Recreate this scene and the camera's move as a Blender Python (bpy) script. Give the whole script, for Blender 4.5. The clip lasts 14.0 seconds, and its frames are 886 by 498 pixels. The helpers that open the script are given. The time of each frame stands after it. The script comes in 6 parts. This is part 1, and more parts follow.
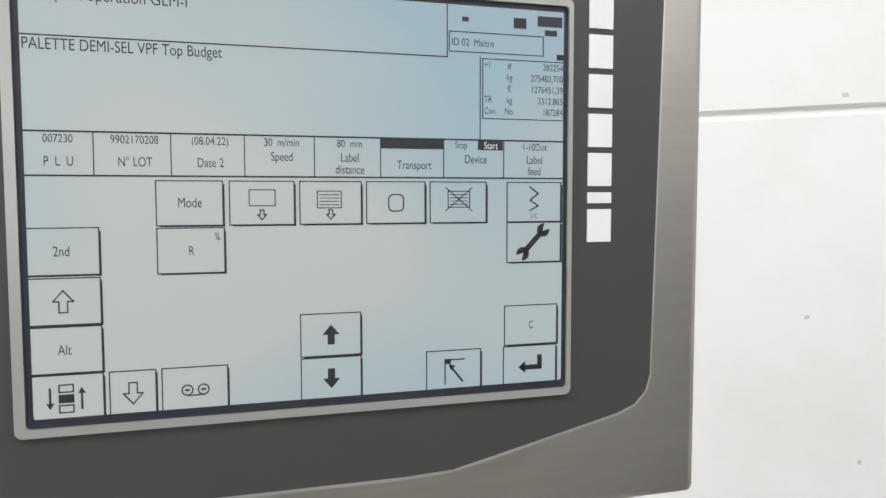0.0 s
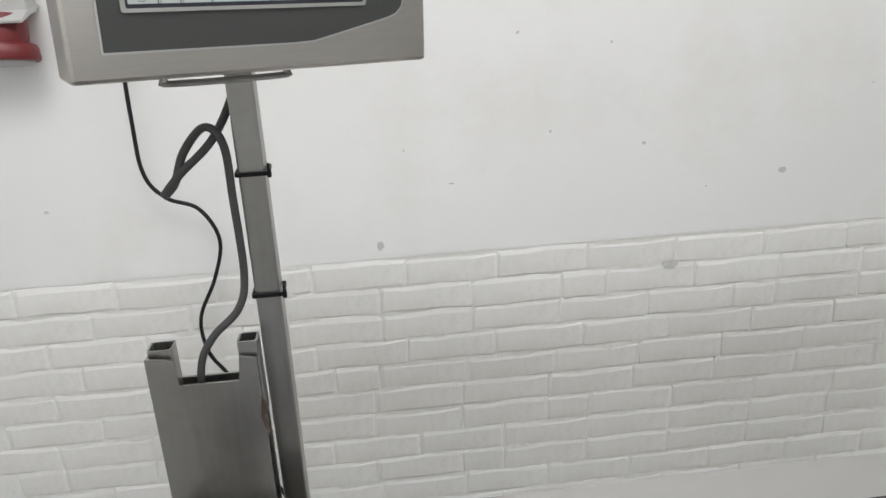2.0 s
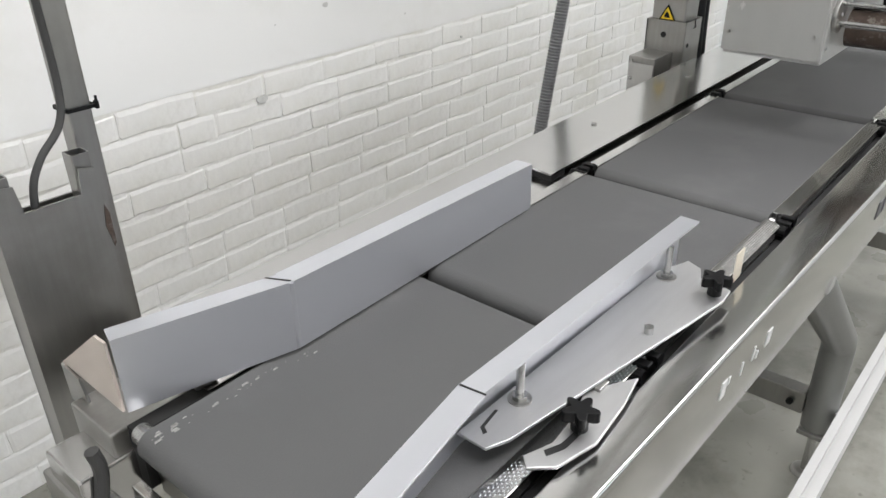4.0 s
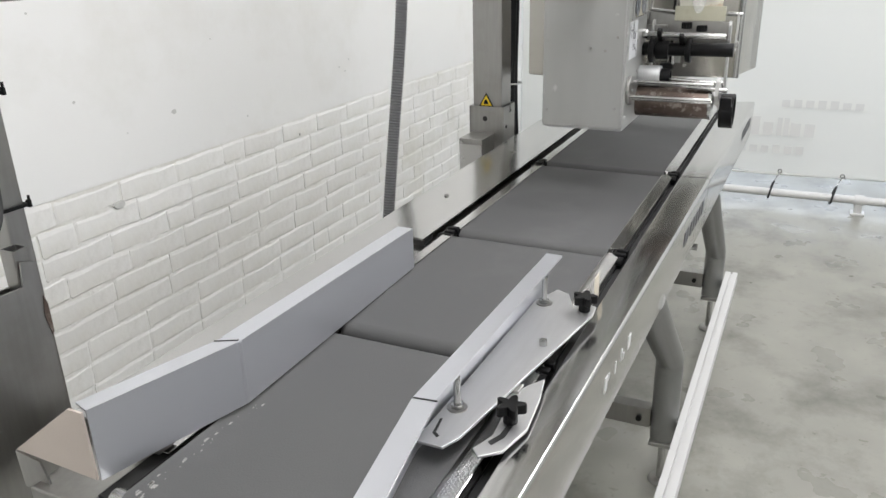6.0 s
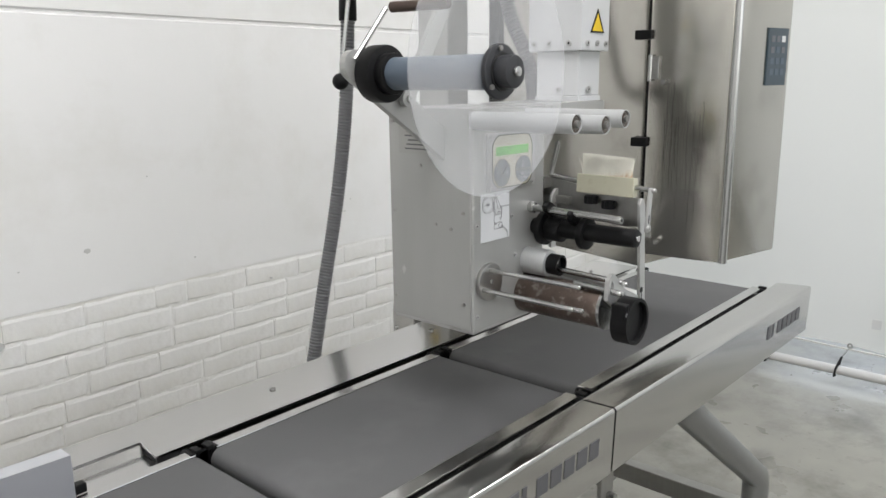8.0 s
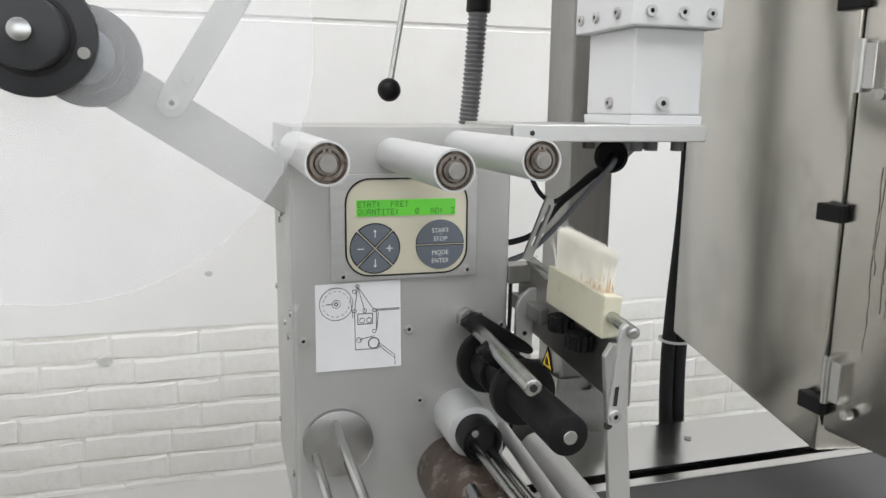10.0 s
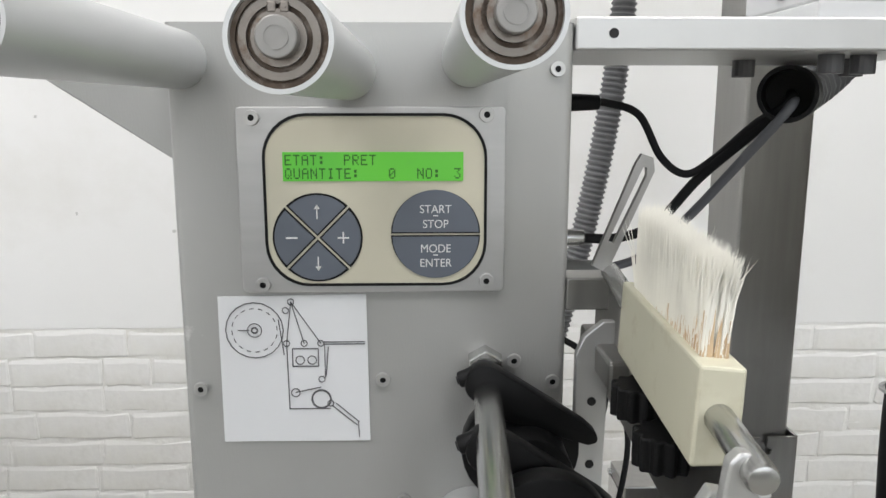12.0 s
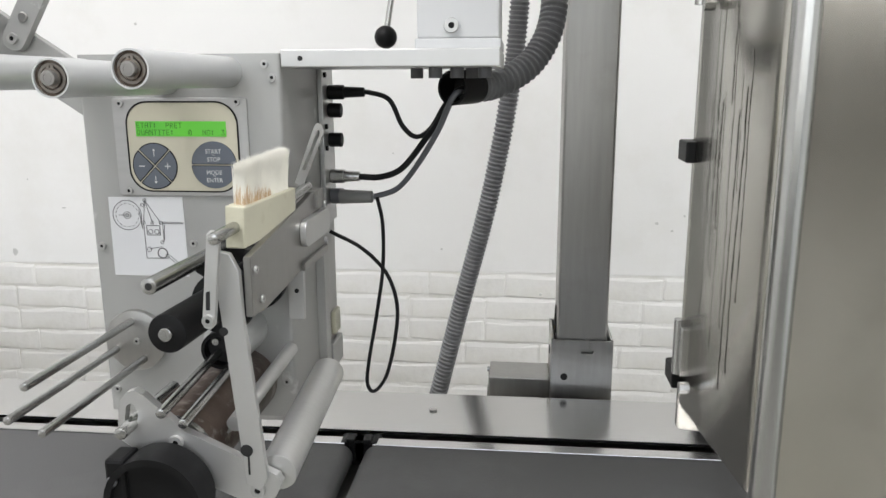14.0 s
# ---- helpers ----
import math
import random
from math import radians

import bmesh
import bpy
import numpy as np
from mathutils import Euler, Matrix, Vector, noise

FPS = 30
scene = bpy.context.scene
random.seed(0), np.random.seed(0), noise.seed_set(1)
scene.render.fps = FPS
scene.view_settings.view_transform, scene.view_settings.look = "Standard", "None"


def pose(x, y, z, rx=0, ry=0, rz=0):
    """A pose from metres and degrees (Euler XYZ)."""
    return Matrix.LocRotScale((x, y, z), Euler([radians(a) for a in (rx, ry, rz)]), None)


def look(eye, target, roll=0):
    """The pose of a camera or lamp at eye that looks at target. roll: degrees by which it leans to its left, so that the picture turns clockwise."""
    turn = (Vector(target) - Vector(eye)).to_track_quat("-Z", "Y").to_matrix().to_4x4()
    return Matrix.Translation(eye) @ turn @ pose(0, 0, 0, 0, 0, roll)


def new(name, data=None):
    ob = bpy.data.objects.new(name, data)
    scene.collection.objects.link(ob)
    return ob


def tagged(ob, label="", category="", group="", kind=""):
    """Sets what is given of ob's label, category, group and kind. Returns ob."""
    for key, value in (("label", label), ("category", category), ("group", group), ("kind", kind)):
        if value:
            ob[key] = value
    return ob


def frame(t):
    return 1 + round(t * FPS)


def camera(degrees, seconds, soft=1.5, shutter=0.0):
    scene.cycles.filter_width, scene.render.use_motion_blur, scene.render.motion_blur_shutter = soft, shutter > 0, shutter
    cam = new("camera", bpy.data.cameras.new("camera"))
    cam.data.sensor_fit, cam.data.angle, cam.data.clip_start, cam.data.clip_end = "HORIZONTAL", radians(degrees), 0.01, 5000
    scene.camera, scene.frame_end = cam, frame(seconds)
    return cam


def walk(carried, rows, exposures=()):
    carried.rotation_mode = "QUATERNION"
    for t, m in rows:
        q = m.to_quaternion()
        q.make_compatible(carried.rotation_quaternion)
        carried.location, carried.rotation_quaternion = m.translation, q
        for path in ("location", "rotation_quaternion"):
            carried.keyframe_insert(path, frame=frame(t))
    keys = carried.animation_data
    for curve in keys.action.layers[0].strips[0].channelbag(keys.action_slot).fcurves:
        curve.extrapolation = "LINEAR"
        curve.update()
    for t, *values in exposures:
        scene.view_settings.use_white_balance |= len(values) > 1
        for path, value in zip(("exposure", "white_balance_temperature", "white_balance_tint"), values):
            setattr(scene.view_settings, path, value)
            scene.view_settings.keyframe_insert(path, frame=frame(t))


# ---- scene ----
cam = camera(60.3, 14.0)
PATH = [
    (0, (0.243, -1.152, 1.532), (-0.126, 0.807, 1.375), -2.2),
    (0.5, (0.237, -1.209, 1.539), (-0.104, 0.751, 1.335), -2.5),
    (1, (0.243, -1.317, 1.534), (-0.032, 0.630, 1.171), -2.4),
    (1.5, (0.265, -1.474, 1.505), (0.134, 0.458, 1.005), -2.7),
    (2, (0.223, -1.597, 1.470), (0.400, 0.267, 0.769), -2.8),
    (2.5, (0.093, -1.618, 1.438), (0.632, 0.117, 0.602), -2.8),
    (2.9, (-0.027, -1.654, 1.423), (0.792, -0.072, 0.515), -2.3),
    (3, (-0.053, -1.668, 1.412), (0.850, -0.138, 0.492), -2.2),
    (3.2, (-0.098, -1.696, 1.402), (0.915, -0.249, 0.463), -1.8),
    (5.3, (-0.518, -1.614, 1.395), (1.108, -0.815, 0.548), -1.2),
    (5.5, (-0.524, -1.622, 1.398), (1.123, -0.834, 0.580), -1.2),
    (6, (-0.502, -1.662, 1.411), (1.174, -0.850, 0.682), -1.6),
    (6.5, (-0.408, -1.770, 1.426), (1.266, -0.885, 0.783), -1.7),
    (7, (-0.249, -1.943, 1.447), (1.394, -0.940, 0.902), -1.6),
    (7.4, (-0.067, -2.033, 1.441), (1.528, -0.929, 0.956), -1.7),
    (7.5, (-0.023, -2.041, 1.436), (1.567, -0.921, 0.969), -1.3),
    (7.7, (0.094, -2.073, 1.442), (1.645, -0.893, 0.991), -0.9),
    (10, (1.187, -1.963, 1.410), (1.750, -0.078, 1.048), 0.7),
    (10.5, (1.307, -1.875, 1.413), (1.664, 0.050, 1.001), 1.3),
    (11, (1.358, -1.751, 1.370), (1.533, 0.207, 1.003), 0.7),
    (11.5, (1.374, -1.695, 1.354), (1.479, 0.270, 0.997), 0.4),
    (12, (1.379, -1.684, 1.351), (1.433, 0.282, 0.984), 0.0),
    (12.5, (1.376, -1.685, 1.358), (1.424, 0.272, 0.949), -0.1),
    (13, (1.406, -1.750, 1.371), (1.419, 0.212, 0.986), -0.3),
    (13.5, (1.538, -1.912, 1.380), (1.477, 0.042, 0.959), -0.4),
    (13.8, (1.640, -2.013, 1.370), (1.494, -0.063, 0.948), -0.3),
    (14, (1.692, -2.024, 1.365), (1.492, -0.081, 0.938), -0.2),
]
walk(cam, [(t, look(eye, target, roll)) for t, eye, target, roll in PATH],
     [(0.0, 0.02), (0.5, -0.10), (1.5, -0.26), (2.0, -0.20), (2.5, -0.09), (3.0, 0.03), (5.5, 0.1), (6.0, 0.06), (6.5, 0.03), (7.5, -0.1), (10.0, 0.03), (10.5, -0.03), (11.5, 0.03), (13.0, 0.04), (14.0, 0.09)])

# ---- light ----
world = bpy.data.worlds.new("world")
scene.world = world
world.use_nodes = True
_sky = world.node_tree.nodes.new("ShaderNodeTexSky")
_sky.sky_type, _sky.sun_disc = "NISHITA", False
_sky.sun_elevation, _sky.sun_rotation = radians(50), radians(200)
_bg = world.node_tree.nodes["Background"]
_bg.inputs["Strength"].default_value = 0.10
world.node_tree.links.new(_sky.outputs[0], _bg.inputs["Color"])


def area_lamp(name, place, target, sx, sy, watts, colour):
    data = bpy.data.lights.new(name, "AREA")
    data.shape, data.size, data.size_y, data.energy, data.color = "RECTANGLE", sx, sy, watts, colour
    ob = new(name, data)
    ob.matrix_world = look(place, target)
    return ob


# added overhead and rear fill lamps, none seen; daylight from the opening behind the tarpaulin
area_lamp("top_fill_lamp", (0.2, -2.3, 3.62), (0.2, -2.3, 0), 1.9, 1.3, 79, (1.0, 0.982, 0.985))
area_lamp("top_fill_lamp", (3.1, -2.3, 3.62), (3.1, -2.3, 0), 1.9, 1.3, 79, (1.0, 0.982, 0.985))
area_lamp("rear_fill_lamp", (1.6, -6.05, 2.1), (1.6, 0, 1.5), 5.6, 1.5, 50, (0.965, 0.975, 1.0))
area_lamp("gate_lamp", (7.05, -2.3, 1.6), (0, -2.3, 1.2), 5.0, 2.6, 95, (0.905, 0.95, 1.0))


# ---- materials ----
def material(name, colour, rough=0.5, metal=0.0, vary=0.0, scale=8.0, bump=0.0, bump_scale=60.0, stretch=(1, 1, 1),
             stain=None, stain_at=(0.55, 0.75), stain_scale=3.0, rough_vary=0.0, per_object=0.0, coat=0.0, spec=0.5):
    """Principled surface with fine variation, optional larger stains and fine relief, in object space."""
    m = bpy.data.materials.new(name)
    m.use_nodes = True
    nt = m.node_tree
    n, l = nt.nodes, nt.links
    p = n["Principled BSDF"]
    p.inputs["Base Color"].default_value = (*colour, 1)
    p.inputs["Roughness"].default_value, p.inputs["Metallic"].default_value = rough, metal
    p.inputs["Coat Weight"].default_value = coat
    p.inputs["Specular IOR Level"].default_value = spec
    tc = n.new("ShaderNodeTexCoord")
    mp = n.new("ShaderNodeMapping")
    mp.inputs["Scale"].default_value = stretch
    l.new(tc.outputs["Object"], mp.inputs["Vector"])
    out = None
    if vary:
        no = n.new("ShaderNodeTexNoise")
        no.inputs["Scale"].default_value, no.inputs["Detail"].default_value = scale, 6
        l.new(mp.outputs[0], no.inputs["Vector"])
        mix = n.new("ShaderNodeMix")
        mix.data_type = "RGBA"
        mix.inputs["A"].default_value = (*[max(0, c * (1 - vary)) for c in colour], 1)
        mix.inputs["B"].default_value = (*[min(1, c * (1 + vary)) for c in colour], 1)
        l.new(no.outputs["Fac"], mix.inputs["Factor"])
        out = mix.outputs["Result"]
        if rough_vary:
            r = n.new("ShaderNodeMapRange")
            r.inputs["To Min"].default_value, r.inputs["To Max"].default_value = rough - rough_vary, rough + rough_vary
            l.new(no.outputs["Fac"], r.inputs["Value"])
            l.new(r.outputs[0], p.inputs["Roughness"])
    if stain:
        ns = n.new("ShaderNodeTexNoise")
        ns.inputs["Scale"].default_value, ns.inputs["Detail"].default_value, ns.inputs["Roughness"].default_value = stain_scale, 8, 0.65
        l.new(tc.outputs["Object"], ns.inputs["Vector"])
        r = n.new("ShaderNodeMapRange")
        r.inputs["From Min"].default_value, r.inputs["From Max"].default_value = stain_at
        l.new(ns.outputs["Fac"], r.inputs["Value"])
        mix = n.new("ShaderNodeMix")
        mix.data_type = "RGBA"
        mix.inputs["A"].default_value, mix.inputs["B"].default_value = (*colour, 1), (*stain, 1)
        if out:
            l.new(out, mix.inputs["A"])
        l.new(r.outputs[0], mix.inputs["Factor"])
        out = mix.outputs["Result"]
    if per_object:
        oi = n.new("ShaderNodeObjectInfo")
        r = n.new("ShaderNodeMapRange")
        r.inputs["To Min"].default_value, r.inputs["To Max"].default_value = 1 - per_object, 1.0
        l.new(oi.outputs["Random"], r.inputs["Value"])
        mul = n.new("ShaderNodeVectorMath")
        mul.operation = "SCALE"
        if out:
            l.new(out, mul.inputs[0])
        else:
            mul.inputs[0].default_value = colour
        l.new(r.outputs[0], mul.inputs["Scale"])
        out = mul.outputs[0]
    if out:
        l.new(out, p.inputs["Base Color"])
    if bump:
        nb = n.new("ShaderNodeTexNoise")
        nb.inputs["Scale"].default_value, nb.inputs["Detail"].default_value = bump_scale, 5
        l.new(mp.outputs[0], nb.inputs["Vector"])
        b = n.new("ShaderNodeBump")
        b.inputs["Strength"].default_value, b.inputs["Distance"].default_value = bump, 0.004
        l.new(nb.outputs["Fac"], b.inputs["Height"])
        l.new(b.outputs[0], p.inputs["Normal"])
    return m


def glow(name, colour, strength, second=None, scale=5.0):
    m = bpy.data.materials.new(name)
    m.use_nodes = True
    nt = m.node_tree
    p = nt.nodes["Principled BSDF"]
    p.inputs["Base Color"].default_value = (0.03, 0.03, 0.03, 1)
    p.inputs["Roughness"].default_value = 0.35
    p.inputs["Emission Color"].default_value = (*colour, 1)
    p.inputs["Emission Strength"].default_value = strength
    if second:
        tc = nt.nodes.new("ShaderNodeTexCoord")
        no = nt.nodes.new("ShaderNodeTexNoise")
        no.inputs["Scale"].default_value, no.inputs["Detail"].default_value = scale, 1
        mix = nt.nodes.new("ShaderNodeMix")
        mix.data_type = "RGBA"
        mix.inputs["A"].default_value, mix.inputs["B"].default_value = (*colour, 1), (*second, 1)
        r = nt.nodes.new("ShaderNodeMapRange")
        r.inputs["From Min"].default_value, r.inputs["From Max"].default_value = 0.35, 0.65
        nt.links.new(tc.outputs["Object"], no.inputs["Vector"])
        nt.links.new(no.outputs["Fac"], r.inputs["Value"])
        nt.links.new(r.outputs[0], mix.inputs["Factor"])
        nt.links.new(mix.outputs["Result"], p.inputs["Emission Color"])
    return m


PLASTER = material("plaster_white", (0.80, 0.80, 0.785), 0.75, vary=0.03, scale=2.5, bump=0.25, bump_scale=9, stain=(0.70, 0.69, 0.65), stain_at=(0.52, 0.85), stain_scale=2.2)
BRICK = material("brick_white_paint", (0.80, 0.795, 0.77), 0.5, vary=0.04, scale=9, bump=0.55, bump_scale=24, stain=(0.62, 0.605, 0.53), stain_at=(0.46, 0.80), stain_scale=3.2, per_object=0.04)
MORTAR = material("mortar_white_paint", (0.795, 0.79, 0.765), 0.6, vary=0.05, scale=14, bump=0.7, bump_scale=38, stain=(0.62, 0.605, 0.53), stain_at=(0.46, 0.80), stain_scale=3.2)
CHIP = material("grey_chip", (0.55, 0.55, 0.53), 0.8, vary=0.2, scale=60, bump=0.4)
CONCRETE = material("concrete_floor", (0.262, 0.258, 0.228), 0.33, vary=0.30, scale=5, bump=0.10, bump_scale=14, stain=(0.135, 0.132, 0.115), stain_at=(0.47, 0.70), stain_scale=3.2, rough_vary=0.22, spec=0.4)
# for the added wall behind the walker: grey keeps reflections in the steel darker
GREYWALL = material("grey_reflected_wall", (0.22, 0.21, 0.195), 0.8, vary=0.1, scale=4, bump=0.2, bump_scale=20)
CEIL = material("ceiling_white", (0.75, 0.75, 0.74), 0.8, vary=0.03, scale=3)
STEEL = material("brushed_steel", (0.45, 0.425, 0.395), 0.31, 1.0, vary=0.09, scale=9, stretch=(3, 3, 40), bump=0.02, bump_scale=20, rough_vary=0.06)
STEELX = material("brushed_steel_lengthwise", (0.57, 0.565, 0.555), 0.17, 1.0, vary=0.018, scale=4, stretch=(0.4, 40, 40), rough_vary=0.015)
STEELD = material("satin_steel", (0.37, 0.365, 0.35), 0.36, 1.0, vary=0.14, scale=10, stretch=(12, 12, 1.0), bump=0.04, bump_scale=30, stain=(0.30, 0.29, 0.27), stain_at=(0.5, 0.8), stain_scale=7, rough_vary=0.08)
STEELC = material("cabinet_steel", (0.53, 0.515, 0.475), 0.23, 1.0, vary=0.06, scale=5, stretch=(9, 9, 0.8), bump=0.005, bump_scale=14, stain=(0.39, 0.375, 0.345), stain_at=(0.52, 0.78), stain_scale=7, rough_vary=0.06)
STREAK = material("dried_water_streak", (0.36, 0.35, 0.32), 0.27, 1.0, vary=0.2, scale=40)
CARRIER = material("ground_steel_plate", (0.55, 0.55, 0.55), 0.42, 0.85, vary=0.07, scale=9, stretch=(2, 14, 14), bump=0.02, bump_scale=30)
SHAFT = material("turned_steel", (0.27, 0.262, 0.25), 0.42, 0.7, vary=0.15, scale=90)
CHROME = material("polished_steel", (0.50, 0.50, 0.49), 0.27, 1.0, vary=0.05, scale=40)
ALU = material("aluminium", (0.58, 0.58, 0.57), 0.42, 0.85, vary=0.06, scale=30, stretch=(1, 12, 1), bump=0.03)
GUIDE = material("grey_guide_plate", (0.62, 0.63, 0.665), 0.37, 0.80, vary=0.03, scale=6, bump=0.015, bump_scale=40, rough_vary=0.04)
COPPER = material("film_covered_end_plate", (0.62, 0.545, 0.49), 0.36, 0.5, vary=0.06, scale=14)
HEAD = material("light_grey_coat", (0.37, 0.372, 0.358), 0.36, 0.3, vary=0.07, scale=5, stretch=(5, 5, 1.1), bump=0.05, bump_scale=240, stain=(0.50, 0.505, 0.49), stain_at=(0.65, 0.69), stain_scale=16, rough_vary=0.06)
WHITEALU = material("white_coated_block", (0.56, 0.57, 0.575), 0.38, vary=0.03, scale=12, bump=0.02)
SCREWM = material("zinc_screw", (0.46, 0.46, 0.45), 0.32, 0.6, vary=0.2, scale=120)
PLATE = material("panel_aluminium", (0.47, 0.47, 0.465), 0.36, 0.75, vary=0.09, scale=24, stretch=(0.6, 8, 8), bump=0.02)
MEMBRANE = material("cream_membrane", (0.52, 0.495, 0.39), 0.4, vary=0.02, scale=20)
KEY = material("slate_key", (0.10, 0.115, 0.14), 0.4, vary=0.08, scale=60)
BLACK = material("black_plastic", (0.006, 0.006, 0.0063), 0.46, vary=0.3, scale=40, bump=0.08, spec=0.19)
HUB = material("dark_hub", (0.030, 0.031, 0.034), 0.45, vary=0.1, scale=40, spec=0.35)
RUBBER = material("black_rubber", (0.010, 0.010, 0.011), 0.6, vary=0.2, scale=50, spec=0.3)
HOSEM = material("grey_hose", (0.145, 0.148, 0.152), 0.45, vary=0.08, scale=20)
CABLEG = material("grey_cable", (0.048, 0.048, 0.047), 0.5, vary=0.1, scale=30, spec=0.35)
BELT = material("belt_fabric", (0.096, 0.0965, 0.0965), 0.6, vary=0.10, scale=3, bump=0.14, bump_scale=420, stain=(0.125, 0.125, 0.125), stain_at=(0.52, 0.8), stain_scale=5, rough_vary=0.06, spec=0.3)
SCUFF = material("pale_scuff", (0.30, 0.295, 0.28), 0.7, vary=0.2, scale=60)
# near-black colour painted in for the shade inside gaps, slots, seams and holes
DARK = material("gap_shade", (0.010, 0.010, 0.010), 0.7, vary=0.1, scale=20)
BEZEL = material("anthracite_bezel", (0.037, 0.039, 0.036), 0.5, vary=0.05, scale=30, bump=0.03)
TRIMM = material("silver_trim", (0.36, 0.36, 0.34), 0.35, 0.5, vary=0.05, scale=40)
LCDINK = material("lcd_ink", (0.012, 0.07, 0.008), 0.5, vary=0.05, scale=20)
INK = material("screen_ink", (0.012, 0.013, 0.022), 0.5, vary=0.05, scale=20)
PALE = material("pale_print", (0.66, 0.67, 0.66), 0.5, vary=0.02, scale=20)
DARKP = material("dark_print", (0.10, 0.10, 0.105), 0.5, vary=0.05, scale=20)
PAPER = material("white_paper", (0.66, 0.67, 0.68), 0.55, vary=0.02, scale=30)
BEIGE = material("cream_plastic", (0.50, 0.485, 0.375), 0.42, vary=0.07, scale=25, stain=(0.42, 0.39, 0.28), stain_at=(0.55, 0.75), stain_scale=60)
BROWNB = material("brown_bristle", (0.60, 0.45, 0.29), 0.7, vary=0.25, scale=60)
BRISTLE = material("cream_bristle", (0.84, 0.82, 0.75), 0.6, vary=0.2, scale=30)
RUST = material("rusty_roller", (0.105, 0.078, 0.064), 0.42, 0.6, vary=0.4, scale=45, bump=0.4, bump_scale=60, stain=(0.25, 0.22, 0.195), stain_at=(0.54, 0.63), stain_scale=46)
BEARING = material("worn_bearing", (0.085, 0.062, 0.046), 0.45, 0.6, vary=0.55, scale=140, bump=0.3, bump_scale=200, stain=(0.19, 0.16, 0.135), stain_at=(0.5, 0.62), stain_scale=120)
RACE = material("bearing_race", (0.20, 0.18, 0.16), 0.36, 0.8, vary=0.35, scale=110, stain=(0.10, 0.062, 0.04), stain_at=(0.52, 0.66), stain_scale=90)
ROLLER = material("anodised_roller", (0.55, 0.56, 0.56), 0.4, 0.5, vary=0.04, scale=40, bump=0.03)
BLUETUBE = material("slate_blue_tube", (0.085, 0.11, 0.14), 0.45, vary=0.08, scale=20)
SOCKETG = material("socket_grey", (0.13, 0.134, 0.146), 0.45, vary=0.05, scale=20)
PLUGG = material("moulded_plug_grey", (0.22, 0.22, 0.215), 0.45, vary=0.08, scale=40)
SOCKETL = material("socket_pale_grey", (0.50, 0.50, 0.49), 0.5, vary=0.03, scale=20)
RED = material("red_plastic", (0.15, 0.009, 0.011), 0.4, vary=0.1, scale=30)
REDL = material("bright_red_plastic", (0.42, 0.012, 0.018), 0.35, vary=0.1, scale=30)
YELLOW = material("warning_yellow", (0.75, 0.52, 0.02), 0.5, vary=0.04, scale=30)
PVC = material("pale_pvc", (0.55, 0.55, 0.54), 0.4, vary=0.04, scale=20)
LEGM = material("grey_leg_coat", (0.23, 0.232, 0.222), 0.42, 0.5, vary=0.06, scale=20, bump=0.03)
PRINT = material("faint_print", (0.67, 0.67, 0.655), 0.7, vary=0.05, scale=6)
WOODM = material("cream_tab", (0.58, 0.53, 0.43), 0.6, vary=0.12, scale=30, stretch=(1, 1, 12))
BROWN = material("brown_roller", (0.06, 0.04, 0.03), 0.5, vary=0.2, scale=40)
SCREEN = glow("display_glow", (0.53, 0.57, 0.55), 0.80, (0.34, 0.49, 0.56), 7.0)
LCD = glow("lcd_glow", (0.075, 0.52, 0.012), 0.72, (0.11, 0.60, 0.02), 20.0)
KEYPAD = glow("keypad_glow", (0.05, 0.11, 0.15), 0.35)

# fine specks over the floor's blotches
_nt = CONCRETE.node_tree
_p = _nt.nodes["Principled BSDF"]
_old = _p.inputs["Base Color"].links[0].from_socket
_tc = _nt.nodes.new("ShaderNodeTexCoord")
_no = _nt.nodes.new("ShaderNodeTexNoise")
_no.inputs["Scale"].default_value, _no.inputs["Detail"].default_value, _no.inputs["Roughness"].default_value = 26, 9, 0.7
_nt.links.new(_tc.outputs["Object"], _no.inputs["Vector"])
_r = _nt.nodes.new("ShaderNodeMapRange")
_r.inputs["From Min"].default_value, _r.inputs["From Max"].default_value = 0.60, 0.72
_r.inputs["To Max"].default_value = 0.75
_nt.links.new(_no.outputs["Fac"], _r.inputs["Value"])
_mx = _nt.nodes.new("ShaderNodeMix")
_mx.data_type = "RGBA"
_mx.inputs["B"].default_value = (0.10, 0.095, 0.08, 1)
_nt.links.new(_old, _mx.inputs["A"])
_nt.links.new(_r.outputs[0], _mx.inputs["Factor"])
_nt.links.new(_mx.outputs["Result"], _p.inputs["Base Color"])

# clear film reel disc
CLEAR = bpy.data.materials.new("clear_acrylic")
CLEAR.use_nodes = True
_nt = CLEAR.node_tree
_p = _nt.nodes["Principled BSDF"]
_p.inputs["Base Color"].default_value, _p.inputs["Roughness"].default_value = (0.84, 0.85, 0.87, 1), 0.25
_tr = _nt.nodes.new("ShaderNodeBsdfTransparent")
_tr.inputs["Color"].default_value = (0.95, 0.95, 0.95, 1)
_mx = _nt.nodes.new("ShaderNodeMixShader")
_mx.inputs[0].default_value = 0.17
_nt.links.new(_tr.outputs[0], _mx.inputs[1])
_nt.links.new(_p.outputs[0], _mx.inputs[2])
_nt.links.new(_mx.outputs[0], _nt.nodes["Material Output"].inputs["Surface"])

